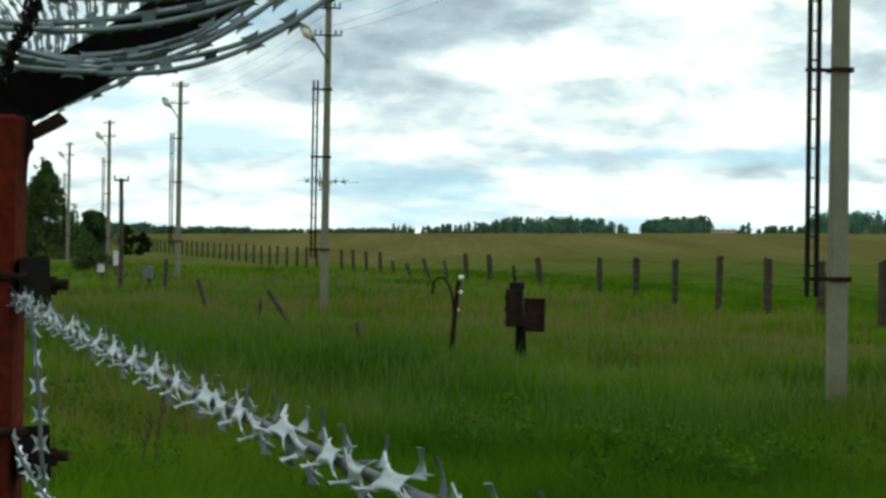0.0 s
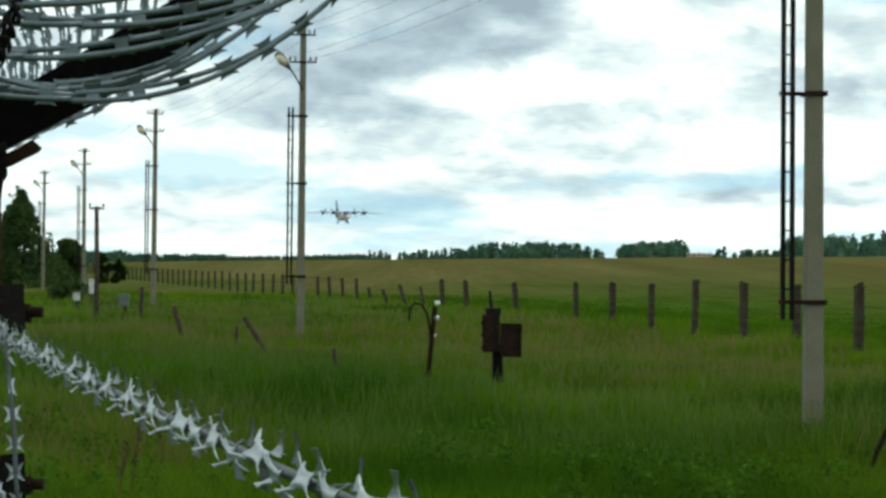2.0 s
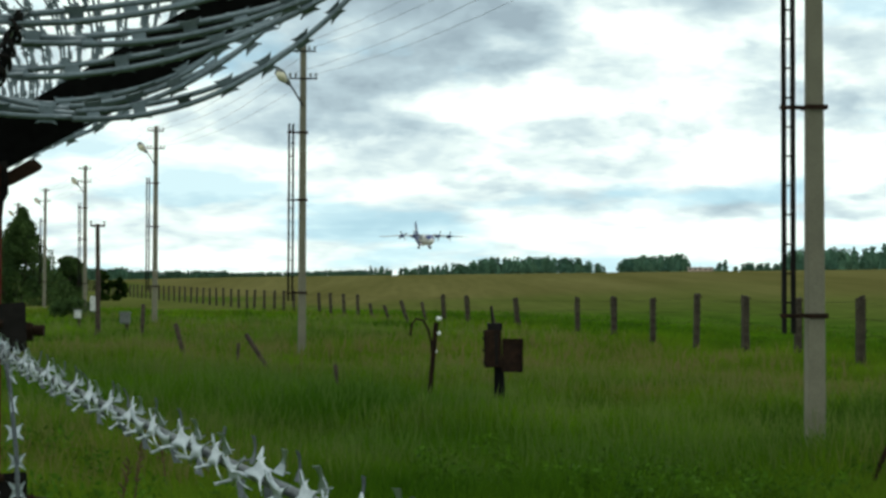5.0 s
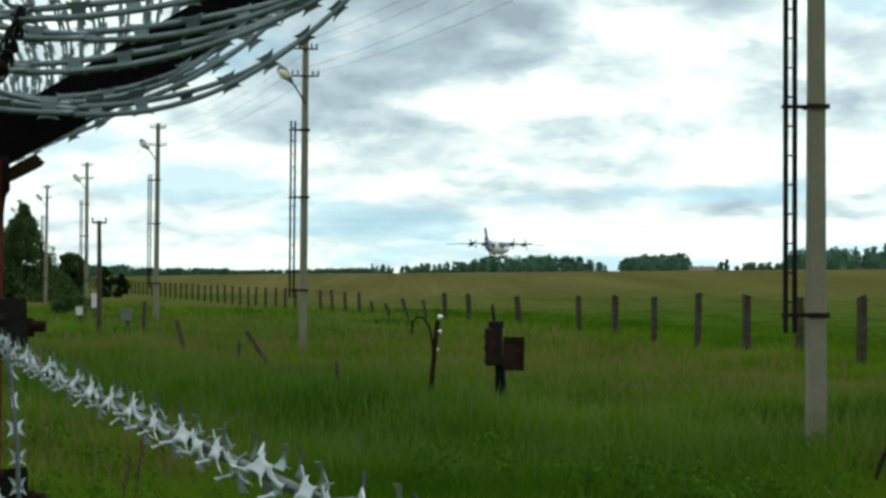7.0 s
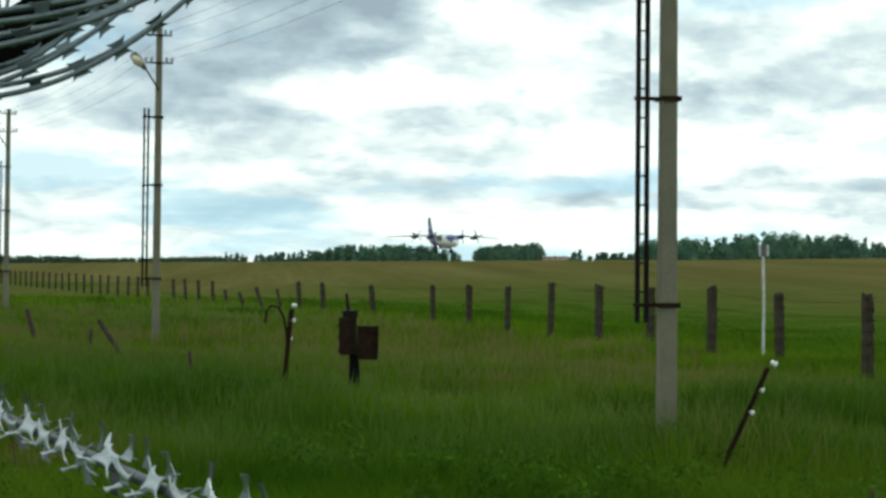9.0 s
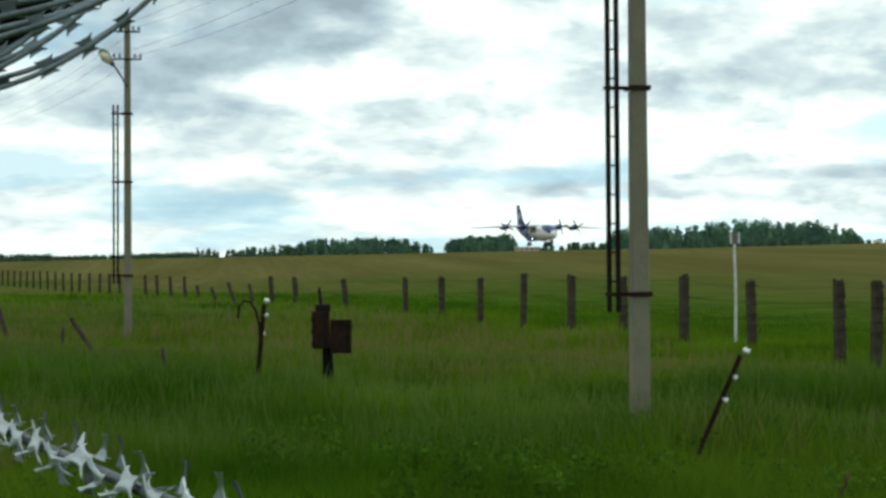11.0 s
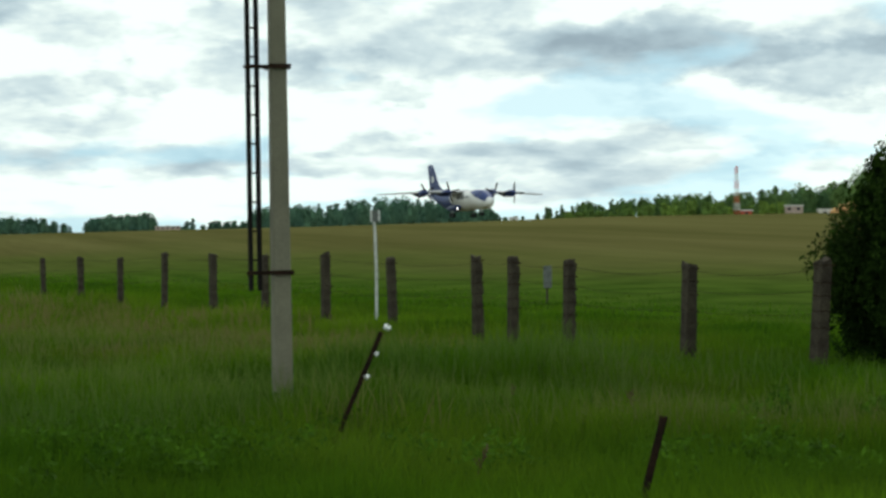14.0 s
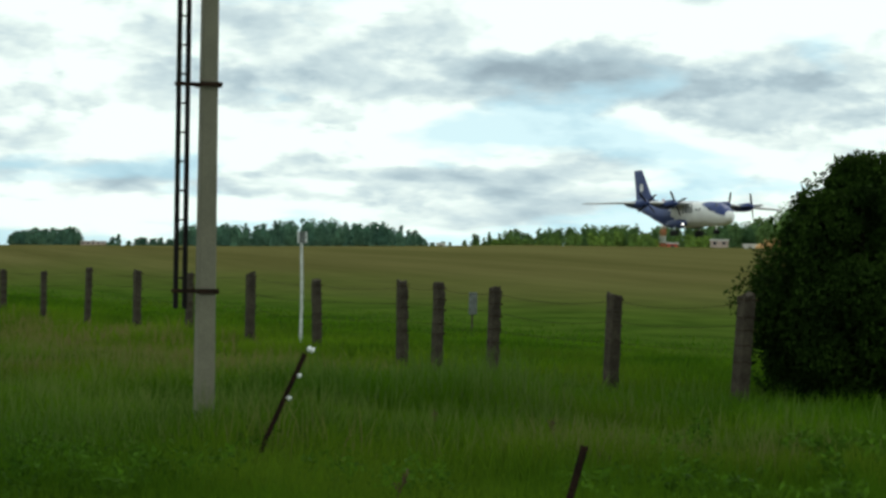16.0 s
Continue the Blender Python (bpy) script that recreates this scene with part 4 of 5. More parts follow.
def build_coil():
    p = thing("razor_wire_coil", Matrix(), "stretched coil of galvanised razor wire hung along the fence top", "razor wire")
    bow = bow_mesh()
    rnd = random.Random(12)
    eye = Vector(EYE)

    def blades(pts, step, size):
        left = 0.02
        for a, b in zip(pts, pts[1:]):
            d = b - a
            while left <= d.length:
                t = d.normalized()
                c = a + t * left
                out = (c - eye).normalized()
                y = (out - t * out.dot(t)).normalized()
                m = Matrix((t, y, t.cross(y))).transposed().to_4x4()
                o = new("blade", bow)
                o.parent = p
                o.matrix_basis = Matrix.Translation(c) @ m @ pose(0, 0, 0, rnd.uniform(-50, 50)) @ Matrix.Diagonal((size, size, size, 1))
                left += step
            left -= d.length

    # slack loops at the near end: centre, half axes and depth
    loops = [((68, -385), 760, 337, 2.0), ((196, -448), 720, 439, 2.1), ((92, -357), 720, 404, 2.2), ((139, -377), 485, 485, 2.6), ((165, -372), 500, 485, 2.5), ((177, -466), 650, 592, 2.4)]
    for (cu, cv), a, b, z0 in loops:
        pts = []
        ph = rnd.uniform(0, 6)
        for k in range(121):
            w = 2 * math.pi * k / 120
            q = 1 + 0.004 * math.sin(7 * w + ph)
            pts.append(sight(cu + a * q * math.sin(w), cv + b * q * math.cos(w), z0 + 0.12 * math.sin(w)))
        for side in (-1, 1):
            bm = bmesh.new()
            tube(bm, [q + Vector((0.002 * side, 0.004 * side, side * 0.0045 * (1 + 0.5 * math.sin(k * 0.35)))) for k, q in enumerate(pts)], 0.0034, 8)
            part("strand", bm, DULL_GALV, p, smooth=True)
        near = [q for q in pts[85:] + pts[1:36]]
        blades(near, 0.055, 1.0)
    # the coil running on along the fence
    axis = sight(190, -352, 2.45)
    up = Vector((0, 0, 1))
    side = ALONG.cross(up).normalized()
    top = side.cross(ALONG).normalized()
    pts, R, pitch = [], 0.305, 0.12
    for k in range(54 * 40):
        w = 2 * math.pi * k / 40
        wob = 1 + 0.03 * math.sin(w * 0.37) + 0.015 * math.sin(w * 1.7)
        pts.append(axis + ALONG * (0.75 + pitch * k / 40 + 0.03 * math.sin(w * 0.5)) + (side * math.cos(w) + top * math.sin(w)) * R * wob)
    bm = bmesh.new()
    tube(bm, pts, 0.0034, 5)
    part("strand", bm, DULL_GALV, p, smooth=True)
    src = [v.co.copy() for v in bow.vertices]
    polys = [tuple(f.vertices) for f in bow.polygons]
    verts, faces = [], []
    for k in range(0, len(pts) - 1):
        t = (pts[k + 1] - pts[k]).normalized()
        out = (pts[k] - eye).normalized()
        y = (out - t * out.dot(t)).normalized()
        m = Matrix.Translation(pts[k]) @ Matrix((t, y, t.cross(y))).transposed().to_4x4() @ pose(0, 0, 0, rnd.uniform(-60, 60)) @ Matrix.Scale(0.85, 4)
        n = len(verts)
        verts += [m @ q for q in src]
        faces += [tuple(n + i for i in f) for f in polys]
    ob = new("blade_run", raw_mesh("blade_run", verts, faces, DULL_GALV))
    ob.parent = p
    tagged(ob, kind="stuff")


build_coil()


# ---- things in the meadow ----
def build_cabinet():
    at_ = foot(924, 634)
    d = at_.y
    k = d / F          # metres to one step of the sight lines at this depth
    at_.z = float(ground_z(at_.x, at_.y))
    p = thing("switch_cabinet", Matrix.Translation(at_) @ pose(0, 0, 0, 0, -1.5, 0), "rusty open electrical cabinet on a rotten post in grass", "electrical cabinet")
    Z = lambda v: above(920, v, at_) - at_.z
    bm = bmesh.new()
    for x0, x1, lean in ((-0.10, -0.02, 0.02), (-0.005, 0.09, -0.03)):
        tube(bm, [(x0 + 0.04, 0, -0.1), (x0 + 0.04 + lean, 0.01, Z(575))], [0.05, 0.06], 7)
    part("support", bm, BLACKENED, p)
    bm = bmesh.new()
    box(bm, -0.25, -0.14, Z(578), 0.03, 0.16, Z(512), 0.012)
    body = part("body", bm, RUST, p)
    bm = bmesh.new()
    box(bm, -0.19, -0.10, Z(513), 0.05, 0.12, Z(500), 0.01)
    part("cap", bm, DARK_STEEL, body)
    for z in (Z(570), Z(548), Z(527)):
        bm = bmesh.new()
        tube(bm, [(-0.265, -0.10, z - 0.02), (-0.265, -0.10, z + 0.03)], 0.014, 6)
        part("hinge", bm, DARK_STEEL, body)
    bm = bmesh.new()
    box(bm, -0.08, -0.152, Z(574), -0.03, -0.142, Z(518))
    part("strip", bm, DARK_STEEL, body)
    bm = bmesh.new()
    box(bm, 0.0, -0.012, -0.27, 0.34, 0.012, 0.27, 0.004)
    box(bm, 0.0, -0.04, 0.25, 0.34, 0.03, 0.27)
    box(bm, 0.32, -0.04, -0.27, 0.34, 0.03, 0.27)
    door = part("door", bm, RUST, p, "open rusty sheet-metal door")
    door.matrix_basis = pose(0.035, -0.13, (Z(528) + Z(586)) / 2, 0, 2, 14)
    bm = bmesh.new()
    tube(bm, [(0.28, -0.02, -0.02), (0.28, -0.05, 0.02)], 0.012, 6)
    part("latch", bm, DARK_STEEL, door)
    bm = bmesh.new()
    tube(bm, [(-0.10, 0, Z(503)), (-0.125, 0, Z(470))], [0.025, 0.018], 7)
    part("conduit", bm, DARK_STEEL, p)


def insulator(p, at_, axis, size=1.0, name="insulator"):
    bm = bmesh.new()
    a = Vector(at_)
    d = Vector(axis).normalized() * size
    tube(bm, [a, a + d * 0.03, a + d * 0.045, a + d * 0.06, a + d * 0.075, a + d * 0.105, a + d * 0.115], [0.03 * size, 0.055 * size, 0.04 * size, 0.03 * size, 0.05 * size, 0.045 * size, 0.015 * size], 10)
    part(name, bm, PORCELAIN, p, "white porcelain insulator", True)


def leaning_rod(name, top, bottom, base, radius, label, category, group="", ins=(), mat=RUST, hook=None, z=0.25, angle_iron=True):
    """A stake from a foot in the grass to a top over it."""
    f = foot(*bottom, base, z)
    k = f.xy.length / F
    t = Vector(sight(*top, (base.inverted() @ f).z * -1, base))
    d = (t - f).normalized()
    root = f - d * 0.6
    root.z = max(root.z, -0.2)
    p = thing(name, Matrix.Translation(f), label, category, group)
    bm = bmesh.new()
    if angle_iron:
        q = d.to_track_quat("Z", "Y").to_matrix().to_4x4()
        L = (t - f).length
        box(bm, -radius, -radius, -0.5, radius, -radius * 0.6, L, 0.002, q)
        box(bm, -radius, -radius, -0.5, -radius * 0.6, radius, L, 0.002, q)
    else:
        tube(bm, [root - f, Vector((0, 0, 0)), (t - f) * 0.5, t - f], radius, 8)
    part("stake", bm, mat, p)
    for u, v, s in ins:
        c = sight(u, v, (base.inverted() @ f).z * -1, base)
        near = f + d * (c - f).dot(d)
        ax = (c - near)
        insulator(p, near - f, ax if ax.length > 0.01 else (1, 0, 0), s)
    if hook:
        bm = bmesh.new()
        tube(bm, [sight(u, v, (base.inverted() @ f).z * -1, base) - f for u, v in hook], radius * 0.55, 7)
        part("hook", bm, mat, p)
    return p


def build_stakes():
    leaning_rod("insulator_post", (811, 497), (798, 622), FIRST, 0.04, "dark iron post with a curled hook and white insulators", "post", ins=((824, 492, 0.75), (824, 518, 0.8), (823, 550, 0.6)), hook=[(803, 560), (802, 535), (797, 510), (788, 494), (776, 491), (768, 500), (765, 521)])
    leaning_rod("insulator_post", (632, 592), (558, 770), LAST, 0.025, "leaning rusty angle-iron stake with three white insulators", "post", ins=((648, 587, 0.62), (630, 634, 0.52), (613, 674, 0.55)))
    leaning_rod("iron_stake", (1131, 741), (1096, 890), LAST, 0.029, "rusty angle-iron stake leaning in tall grass", "stake", "old stakes")
    stakes = [((474, 514), (513, 576), 0.05, WOOD, "leaning grey wooden stake in the meadow"), ((461, 530), (459, 562), 0.035, WOOD, "short dark stake in the meadow"), ((632, 570), (634, 611), 0.035, WOOD, "short dark stake in the meadow"),
              ((350, 494), (365, 550), 0.06, WOOD, "leaning old wooden stake in the meadow"), ((294, 459), (291, 512), 0.07, WOOD, "upright dark wooden stake in the meadow"), ((749, 458), (760, 497), 0.08, OLD_CONCRETE, "leaning broken stake by the old fence"),
              ((719, 466), (728, 493), 0.08, OLD_CONCRETE, "leaning broken stake by the old fence"), ((694, 462), (698, 488), 0.08, OLD_CONCRETE, "short broken stake by the old fence"), ((786, 461), (792, 495), 0.07, WOOD, "thin leaning stake by the old fence"), ((909, 470), (914, 500), 0.05, WOOD, "thin leaning stake by the old fence")]
    for a, b, r, mat, label in stakes:
        leaning_rod("stake", a, b, FIRST, r, label, "stake", "old stakes", mat=mat, angle_iron=False)
    # marker post with a small white board
    f = foot(624, 566, LAST)
    p = thing("marker_post", Matrix.Translation(f), "thin chipped white marker post with a small board", "marker post")
    h = above(621, 388, f, LAST) - f.z
    bm = bmesh.new()
    tube(bm, [(0, 0, -0.4), (0.01, 0, h * 0.5), (-0.03, 0, h)], [0.038, 0.036, 0.034], 8)
    part("pole", bm, WHITE_PAINT, p)
    bm = bmesh.new()
    box(bm, -0.14, -0.05, h - 0.12, 0.10, -0.035, h + 0.16, 0.004)
    board = part("board", bm, GREY_BOARD, p, "small grey board edged in white")
    for x0, x1 in ((-0.14, -0.09), (0.05, 0.10)):
        bm = bmesh.new()
        box(bm, x0, -0.058, h - 0.12, x1, -0.052, h + 0.16)
        part("edge_strip", bm, WHITE_PAINT, board)
    # low grey board beyond the fence
    f = foot(927, 520, LAST)
    f = f * (0.92)
    f.z = float(ground_z(f.x, f.y))
    p = thing("notice_board", Matrix.Translation(f), "small weathered grey board on a short post in the field", "sign")
    a, b = above(927, 514, f, LAST) - f.z, above(927, 475, f, LAST) - f.z
    bm = bmesh.new()
    box(bm, -0.13, -0.02, a, 0.13, 0.02, b, 0.006)
    part("board", bm, GREY_BOARD, p)
    bm = bmesh.new()
    box(bm, -0.03, 0.02, -0.2, 0.03, 0.07, b - 0.05, 0.006)
    part("post", bm, WOOD, p)
    # dark wooden pole with a short crossarm and a white plate
    f = foot(213, 508)
    p = thing("wooden_pole", Matrix.Translation(f), "dark tarred wooden pole with a short crossarm and white plate", "utility pole")
    h = above(212, 316, f) - f.z
    bm = bmesh.new()
    tube(bm, [(0, 0, -0.3), (0.0, 0, h * 0.5), (-0.03, 0, h)], [0.10, 0.08, 0.07], 10)
    part("shaft", bm, WOOD, p)
    bm = bmesh.new()
    box(bm, -0.26, -0.12, h - 0.10, 0.24, -0.07, h - 0.03, 0.01)
    arm = part("crossarm", bm, WOOD, p)
    for x in (-0.24, 0.22):
        bm = bmesh.new()
        tube(bm, [(x, -0.11, h - 0.03), (x, -0.11, h + 0.06), (x, -0.11, h + 0.10)], [0.02, 0.04, 0.025], 8)
        part("insulator", bm, GREY_BOARD, arm)
    bm = bmesh.new()
    z = above(207, 470, f) - f.z
    box(bm, -0.24, -0.17, z, -0.06, -0.13, z + 0.5, 0.01)
    part("plate", bm, WHITE_PAINT, p, "white metal plate")
    # low boxes on posts
    for u, v0, v1, w, mat, label in ((178, 468, 494, 0.12, WHITE_PAINT, "small white metal box on a post"), (261, 474, 508, 0.17, GREY_BOARD, "small grey metal box on a post")):
        f = foot(u, v1)
        p = thing("junction_box", Matrix.Translation(f), label + " in the meadow", "junction box", "small boxes on posts")
        h = above(u, v0, f) - f.z
        bm = bmesh.new()
        box(bm, -w, -0.12, h * 0.45, w, 0.12, h, 0.02)
        body = part("body", bm, mat, p)
        bm = bmesh.new()
        box(bm, -w - 0.03, -0.15, h, w + 0.03, 0.15, h + 0.04, 0.01)
        part("lid", bm, GREY_BOARD, body)
        bm = bmesh.new()
        box(bm, 0.0, -0.06, -0.3, 0.12, 0.06, h * 0.5, 0.01)
        part("post", bm, OLD_CONCRETE, p)


build_cabinet()
build_stakes()


# ---- trees ----
def leaf_cloud(rng, centres, radii, n, size, squash=1.0):
    """Quads scattered over the skins of blobs: an array of (n, 4, 3)."""
    k = rng.integers(0, len(centres), n)
    d = rng.normal(size=(n, 3))
    d /= np.linalg.norm(d, axis=1, keepdims=True)
    r = radii[k] * rng.uniform(0.45, 1.12, n) ** 0.6
    c = centres[k] + d * r[:, None] * np.array([1, 1, squash])
    a = rng.normal(size=(n, 3))
    a /= np.linalg.norm(a, axis=1, keepdims=True)
    b = np.cross(a, rng.normal(size=(n, 3)))
    b /= np.linalg.norm(b, axis=1, keepdims=True)
    s = (size * rng.uniform(0.6, 1.4, n))[:, None]
    return np.stack([c - a * s, c - b * s * 0.45, c + a * s, c + b * s * 0.45], 1)


def leafy_tree(name, at_, height, spread, seed, label, blobs, leaves, size, stems=3, mat=None, conical=0.0, low=0.12, category="tree", group="", stem=None):
    rng = np.random.default_rng(seed)
    p = thing(name, Matrix.Translation(at_), label, category, group)
    t = rng.uniform(0, 1, blobs)
    z = height * (low + (0.98 - low) * t)
    wide = spread * np.where(conical > 0, 1.05 - conical * t, np.sqrt(np.clip(1 - (2 * t - 0.85) ** 2 * 0.85, 0.05, 1)))
    ang = rng.uniform(0, 2 * np.pi, blobs)
    rad = wide * np.sqrt(rng.uniform(0.05, 1, blobs)) * 0.85
    C = np.stack([rad * np.cos(ang), rad * np.sin(ang), z], 1)
    Rr = spread * rng.uniform(0.14, 0.32, blobs) * (1 - (0.78 if conical > 0.8 else 0.45) * t)
    bm = bmesh.new()
    tops = C[np.argsort(-C[:, 2])]
    for s in range(stems):
        a = 2 * math.pi * s / stems + 0.4
        foot_ = Vector((0.12 * spread * math.cos(a) * (stems > 1), 0.12 * spread * math.sin(a) * (stems > 1), -0.2))
        tip = Vector(tops[s]) * 0.97
        mid = foot_.lerp(tip, 0.5) + Vector((0.08 * spread * math.cos(a), 0.08 * spread * math.sin(a), 0))
        r = 0.018 * height / math.sqrt(stems)
        tube(bm, [foot_, foot_.lerp(mid, 0.5), mid, tip], [r, r * 0.8, r * 0.6, r * 0.15], 7)
        for k in range(s, blobs, stems * max(1, blobs // 30)):
            q = Vector(C[k])
            w = min(max(q.z / max(tip.z, 0.1) * 0.75, 0.12), 0.9)
            start = foot_.lerp(mid, w * 2) if w < 0.5 else mid.lerp(tip, w * 2 - 1)
            tube(bm, [start, start.lerp(q, 0.55) + Vector((0, 0, 0.04 * height)), q], [r * 0.35, r * 0.22, r * 0.07], 5)
    part("trunk", bm, stem or BARK, p)
    V = leaf_cloud(rng, C, Rr, leaves, size)
    crown = new("crown", quads_mesh("crown", V, 4, mat or LEAF))
    crown.parent = p
    return p


def build_trees():
    f = foot(1630, 668, LAST, 0.0)
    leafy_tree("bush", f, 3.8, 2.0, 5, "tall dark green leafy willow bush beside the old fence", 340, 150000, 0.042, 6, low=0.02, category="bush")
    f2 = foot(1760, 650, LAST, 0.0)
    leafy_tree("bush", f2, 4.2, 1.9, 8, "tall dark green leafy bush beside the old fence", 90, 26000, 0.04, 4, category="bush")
    f = foot(100, 458, FIRST, 0.0)
    leafy_tree("tree", f + Vector((-0.9, 0, 0)), 7.1, 4.3, 11, "dark green young tree with a pointed crown", 240, 28000, 0.11, 1, mat=LEAF_MID, conical=1.03, low=0.04)
    leafy_tree("tree", f + Vector((2.0, 3.0, 0)), 3.6, 1.6, 12, "low dark green bushy tree", 90, 14000, 0.11, 2, mat=LEAF_MID, low=0.04)
    leafy_tree("tree", f + Vector((-3.4, 1.0, 0)), 4.6, 2.0, 16, "low dark green bushy tree", 90, 14000, 0.11, 2, mat=LEAF_MID, low=0.04)
    f = foot(232, 452, FIRST, 0.0)
    leafy_tree("bush", f + Vector((-0.4, 0, 0)), 2.6, 0.95, 13, "rounded dark green bush in the meadow", 60, 9000, 0.09, 2, low=0.03, category="bush")
    leafy_tree("bush", f + Vector((0.9, 0.5, 0)), 2.0, 0.8, 14, "rounded dark green bush in the meadow", 50, 7000, 0.09, 2, low=0.03, category="bush")
    f = foot(170, 492, FIRST, 0.0)
    leafy_tree("bush", f, 1.1, 1.2, 15, "low green bush in the meadow", 40, 4000, 0.09, 2, mat=LEAF_MID, stem=LEAF_MID, low=0.1, category="bush")


build_trees()


def build_weeds():
    """Dry stalks that stand out of the grass."""
    for k, (u0, v0, u1, v1, base) in enumerate(((262, 872, 290, 700, FIRST), (236, 880, 268, 735, FIRST), (335, 800, 318, 690, FIRST), (790, 875, 818, 800, LAST), (868, 740, 862, 690, LAST), (1075, 760, 1072, 700, LAST))):
        f = foot(u0, v0, base, 0.05)
        t = sight(u1, v1, (base.inverted() @ f).z * -1, base)
        p = thing("dry_stalk", Matrix.Translation(f), "dry reddish-brown weed stalk in the grass", "weed", "dry stalks")
        bm = bmesh.new()
        d = t - f
        tube(bm, [Vector((0, 0, -0.1)), d * 0.5 + Vector((0.01, 0, 0)), d], [0.009, 0.007, 0.004], 6)
        part("stem", bm, STALK, p)
        bm = bmesh.new()
        rnd = random.Random(k)
        for j in range(16):
            q = d * (0.55 + 0.45 * j / 16)
            tube(bm, [q, q + Vector((rnd.uniform(-0.05, 0.05), rnd.uniform(-0.04, 0.04), 0.05))], [0.004, 0.008], 4)
        part("seed_head", bm, STALK, p)


STALK = material("dry_stalk", (0.10, 0.055, 0.03), 0.9, vary=0.3, scale=20)
build_weeds()


def far_wood(seed, runs, dist, mat, label, name="far_wood"):
    """A strip of distant trees: runs of (bearing from, to, height in degrees, share of pointed trees)."""
    rng = np.random.default_rng(seed)
    out = []
    for a0, a1, h0, h1, conifers in runs:
        n = max(2, int((a1 - a0) * dist * 0.01745 / 2.3))
        for k in range(n):
            s = (k + rng.uniform(0, 1)) / n
            az = math.radians(a0 + (a1 - a0) * s)
            d = dist * rng.uniform(0.96, 1.12)
            x, y = d * math.sin(az), d * math.cos(az)
            base = EYE[2] + d * math.tan(math.radians(float(rise(math.degrees(az))))) - 1.5
            ends = min(1.0, min(s, 1 - s) * (a1 - a0) / 0.22)
            top = 1.5 + (0.5 + 0.5 * ends) * d * math.radians(h0 + (h1 - h0) * s) * rng.uniform(0.88, 1.15)
            pointed = rng.uniform() < conifers
            m = 18 if not pointed else 12
            t = rng.uniform(0.05, 0.95, m)
            w = top * (0.30 * (1.05 - t) if pointed else 0.30 * np.sqrt(np.clip(1 - (2 * t - 0.9) ** 2 * 0.8, 0.1, 1)))
            ang = rng.uniform(0, 2 * np.pi, m)
            C = np.stack([x + w * np.cos(ang) * 0.8, y + w * np.sin(ang) * 0.8, base + top * t], 1)
            out.append(leaf_cloud(rng, C, np.maximum(w * 0.55, 0.25), 380, 0.00068 * dist))
            # an inner body, so that the wood is dense
            lev = np.array([0.0, 0.25, 0.5, 0.75, 0.96])
            wid = top * (0.24 * (1.02 - lev) if pointed else 0.25 * np.sqrt(np.clip(1 - (2 * lev - 0.85) ** 2 * 0.9, 0.02, 1)))
            tt = np.linspace(0, 2 * np.pi, 8)
            ring = np.stack([x + wid[:, None] * np.cos(tt), y + wid[:, None] * np.sin(tt), base + top * 0.92 * lev[:, None] + 0 * tt], -1)
            out.append(np.stack([ring[:-1, :-1], ring[:-1, 1:], ring[1:, 1:], ring[1:, :-1]], 2).reshape(-1, 4, 3))
    ob = new(name, quads_mesh(name, np.concatenate(out), 4, mat))
    return tagged(ob, label, "forest", kind="stuff")


far_wood(1, [(-1.65, -1.25, 0.25, 0.35, 0.6), (-1.25, -0.75, 0.33, 0.15, 0.5), (-0.6, -0.3, 0.3, 0.3, 0.6), (-0.3, 1.35, 0.22, 0.34, 0.5), (1.35, 4.55, 0.46, 0.42, 0.25), (4.5, 4.95, 0.22, 0.42, 0.7), (4.95, 5.25, 0.4, 0.2, 0.7), (5.6, 7.55, 0.42, 0.46, 0.1), (7.6, 8.4, 0.1, 0.1, 0.3), (8.8, 10.3, 0.18, 0.22, 0.6)], 1200, LEAF_HAZED, "dark green wood along the far edge of the field")
far_wood(2, [(8.36, 8.62, 0.5, 0.5, 1.0), (10.1, 13.5, 0.58, 0.68, 0.35), (13.5, 16.2, 0.72, 0.66, 0.35), (16.2, 17.15, 0.6, 0.3, 0.4), (17.15, 17.9, 0.08, 0.1, 0.2)], 950, LEAF_HAZED, "dark green mixed wood beyond the runway")
far_wood(3, [(18.2, 18.7, 0.25, 0.42, 0.9), (18.7, 20.0, 0.32, 0.42, 0.6), (20.0, 23.3, 0.44, 0.62, 0.35), (23.3, 25.0, 0.58, 0.62, 0.3), (24.6, 27.2, 0.74, 0.8, 0.2), (26.9, 27.9, 1.15, 1.1, 0.0), (27.9, 34, 0.8, 0.9, 0.3)], 800, LEAF_GREEN, "green mixed wood behind the runway's end")
far_wood(4, [(18.9, 20.4, 0.16, 0.2, 0.0), (20.4, 22.0, 0.28, 0.36, 0.0), (22.0, 23.6, 0.40, 0.36, 0.0), (23.9, 25.5, 0.34, 0.34, 0.0), (26.9, 27.9, 0.9, 0.85, 0.0)], 740, LEAF_LIGHT, "lighter green shrubs before the far wood")
far_wood(5, [(-15, -8.0, 0.30, 0.30, 0.2), (-8.3, -5.3, 0.22, 0.16, 0.2), (-5.9, -2.9, 0.10, 0.10, 0.1), (-3.3, -1.4, 0.13, 0.13, 0.1)], 1900, LEAF_HAZED, "hazy low line of woods on the horizon")


# ---- far structures ----
def polar(az, el, d):
    return Vector((d * math.sin(radians(az)), d * math.cos(radians(az)), EYE[2] + d * math.tan(radians(el))))


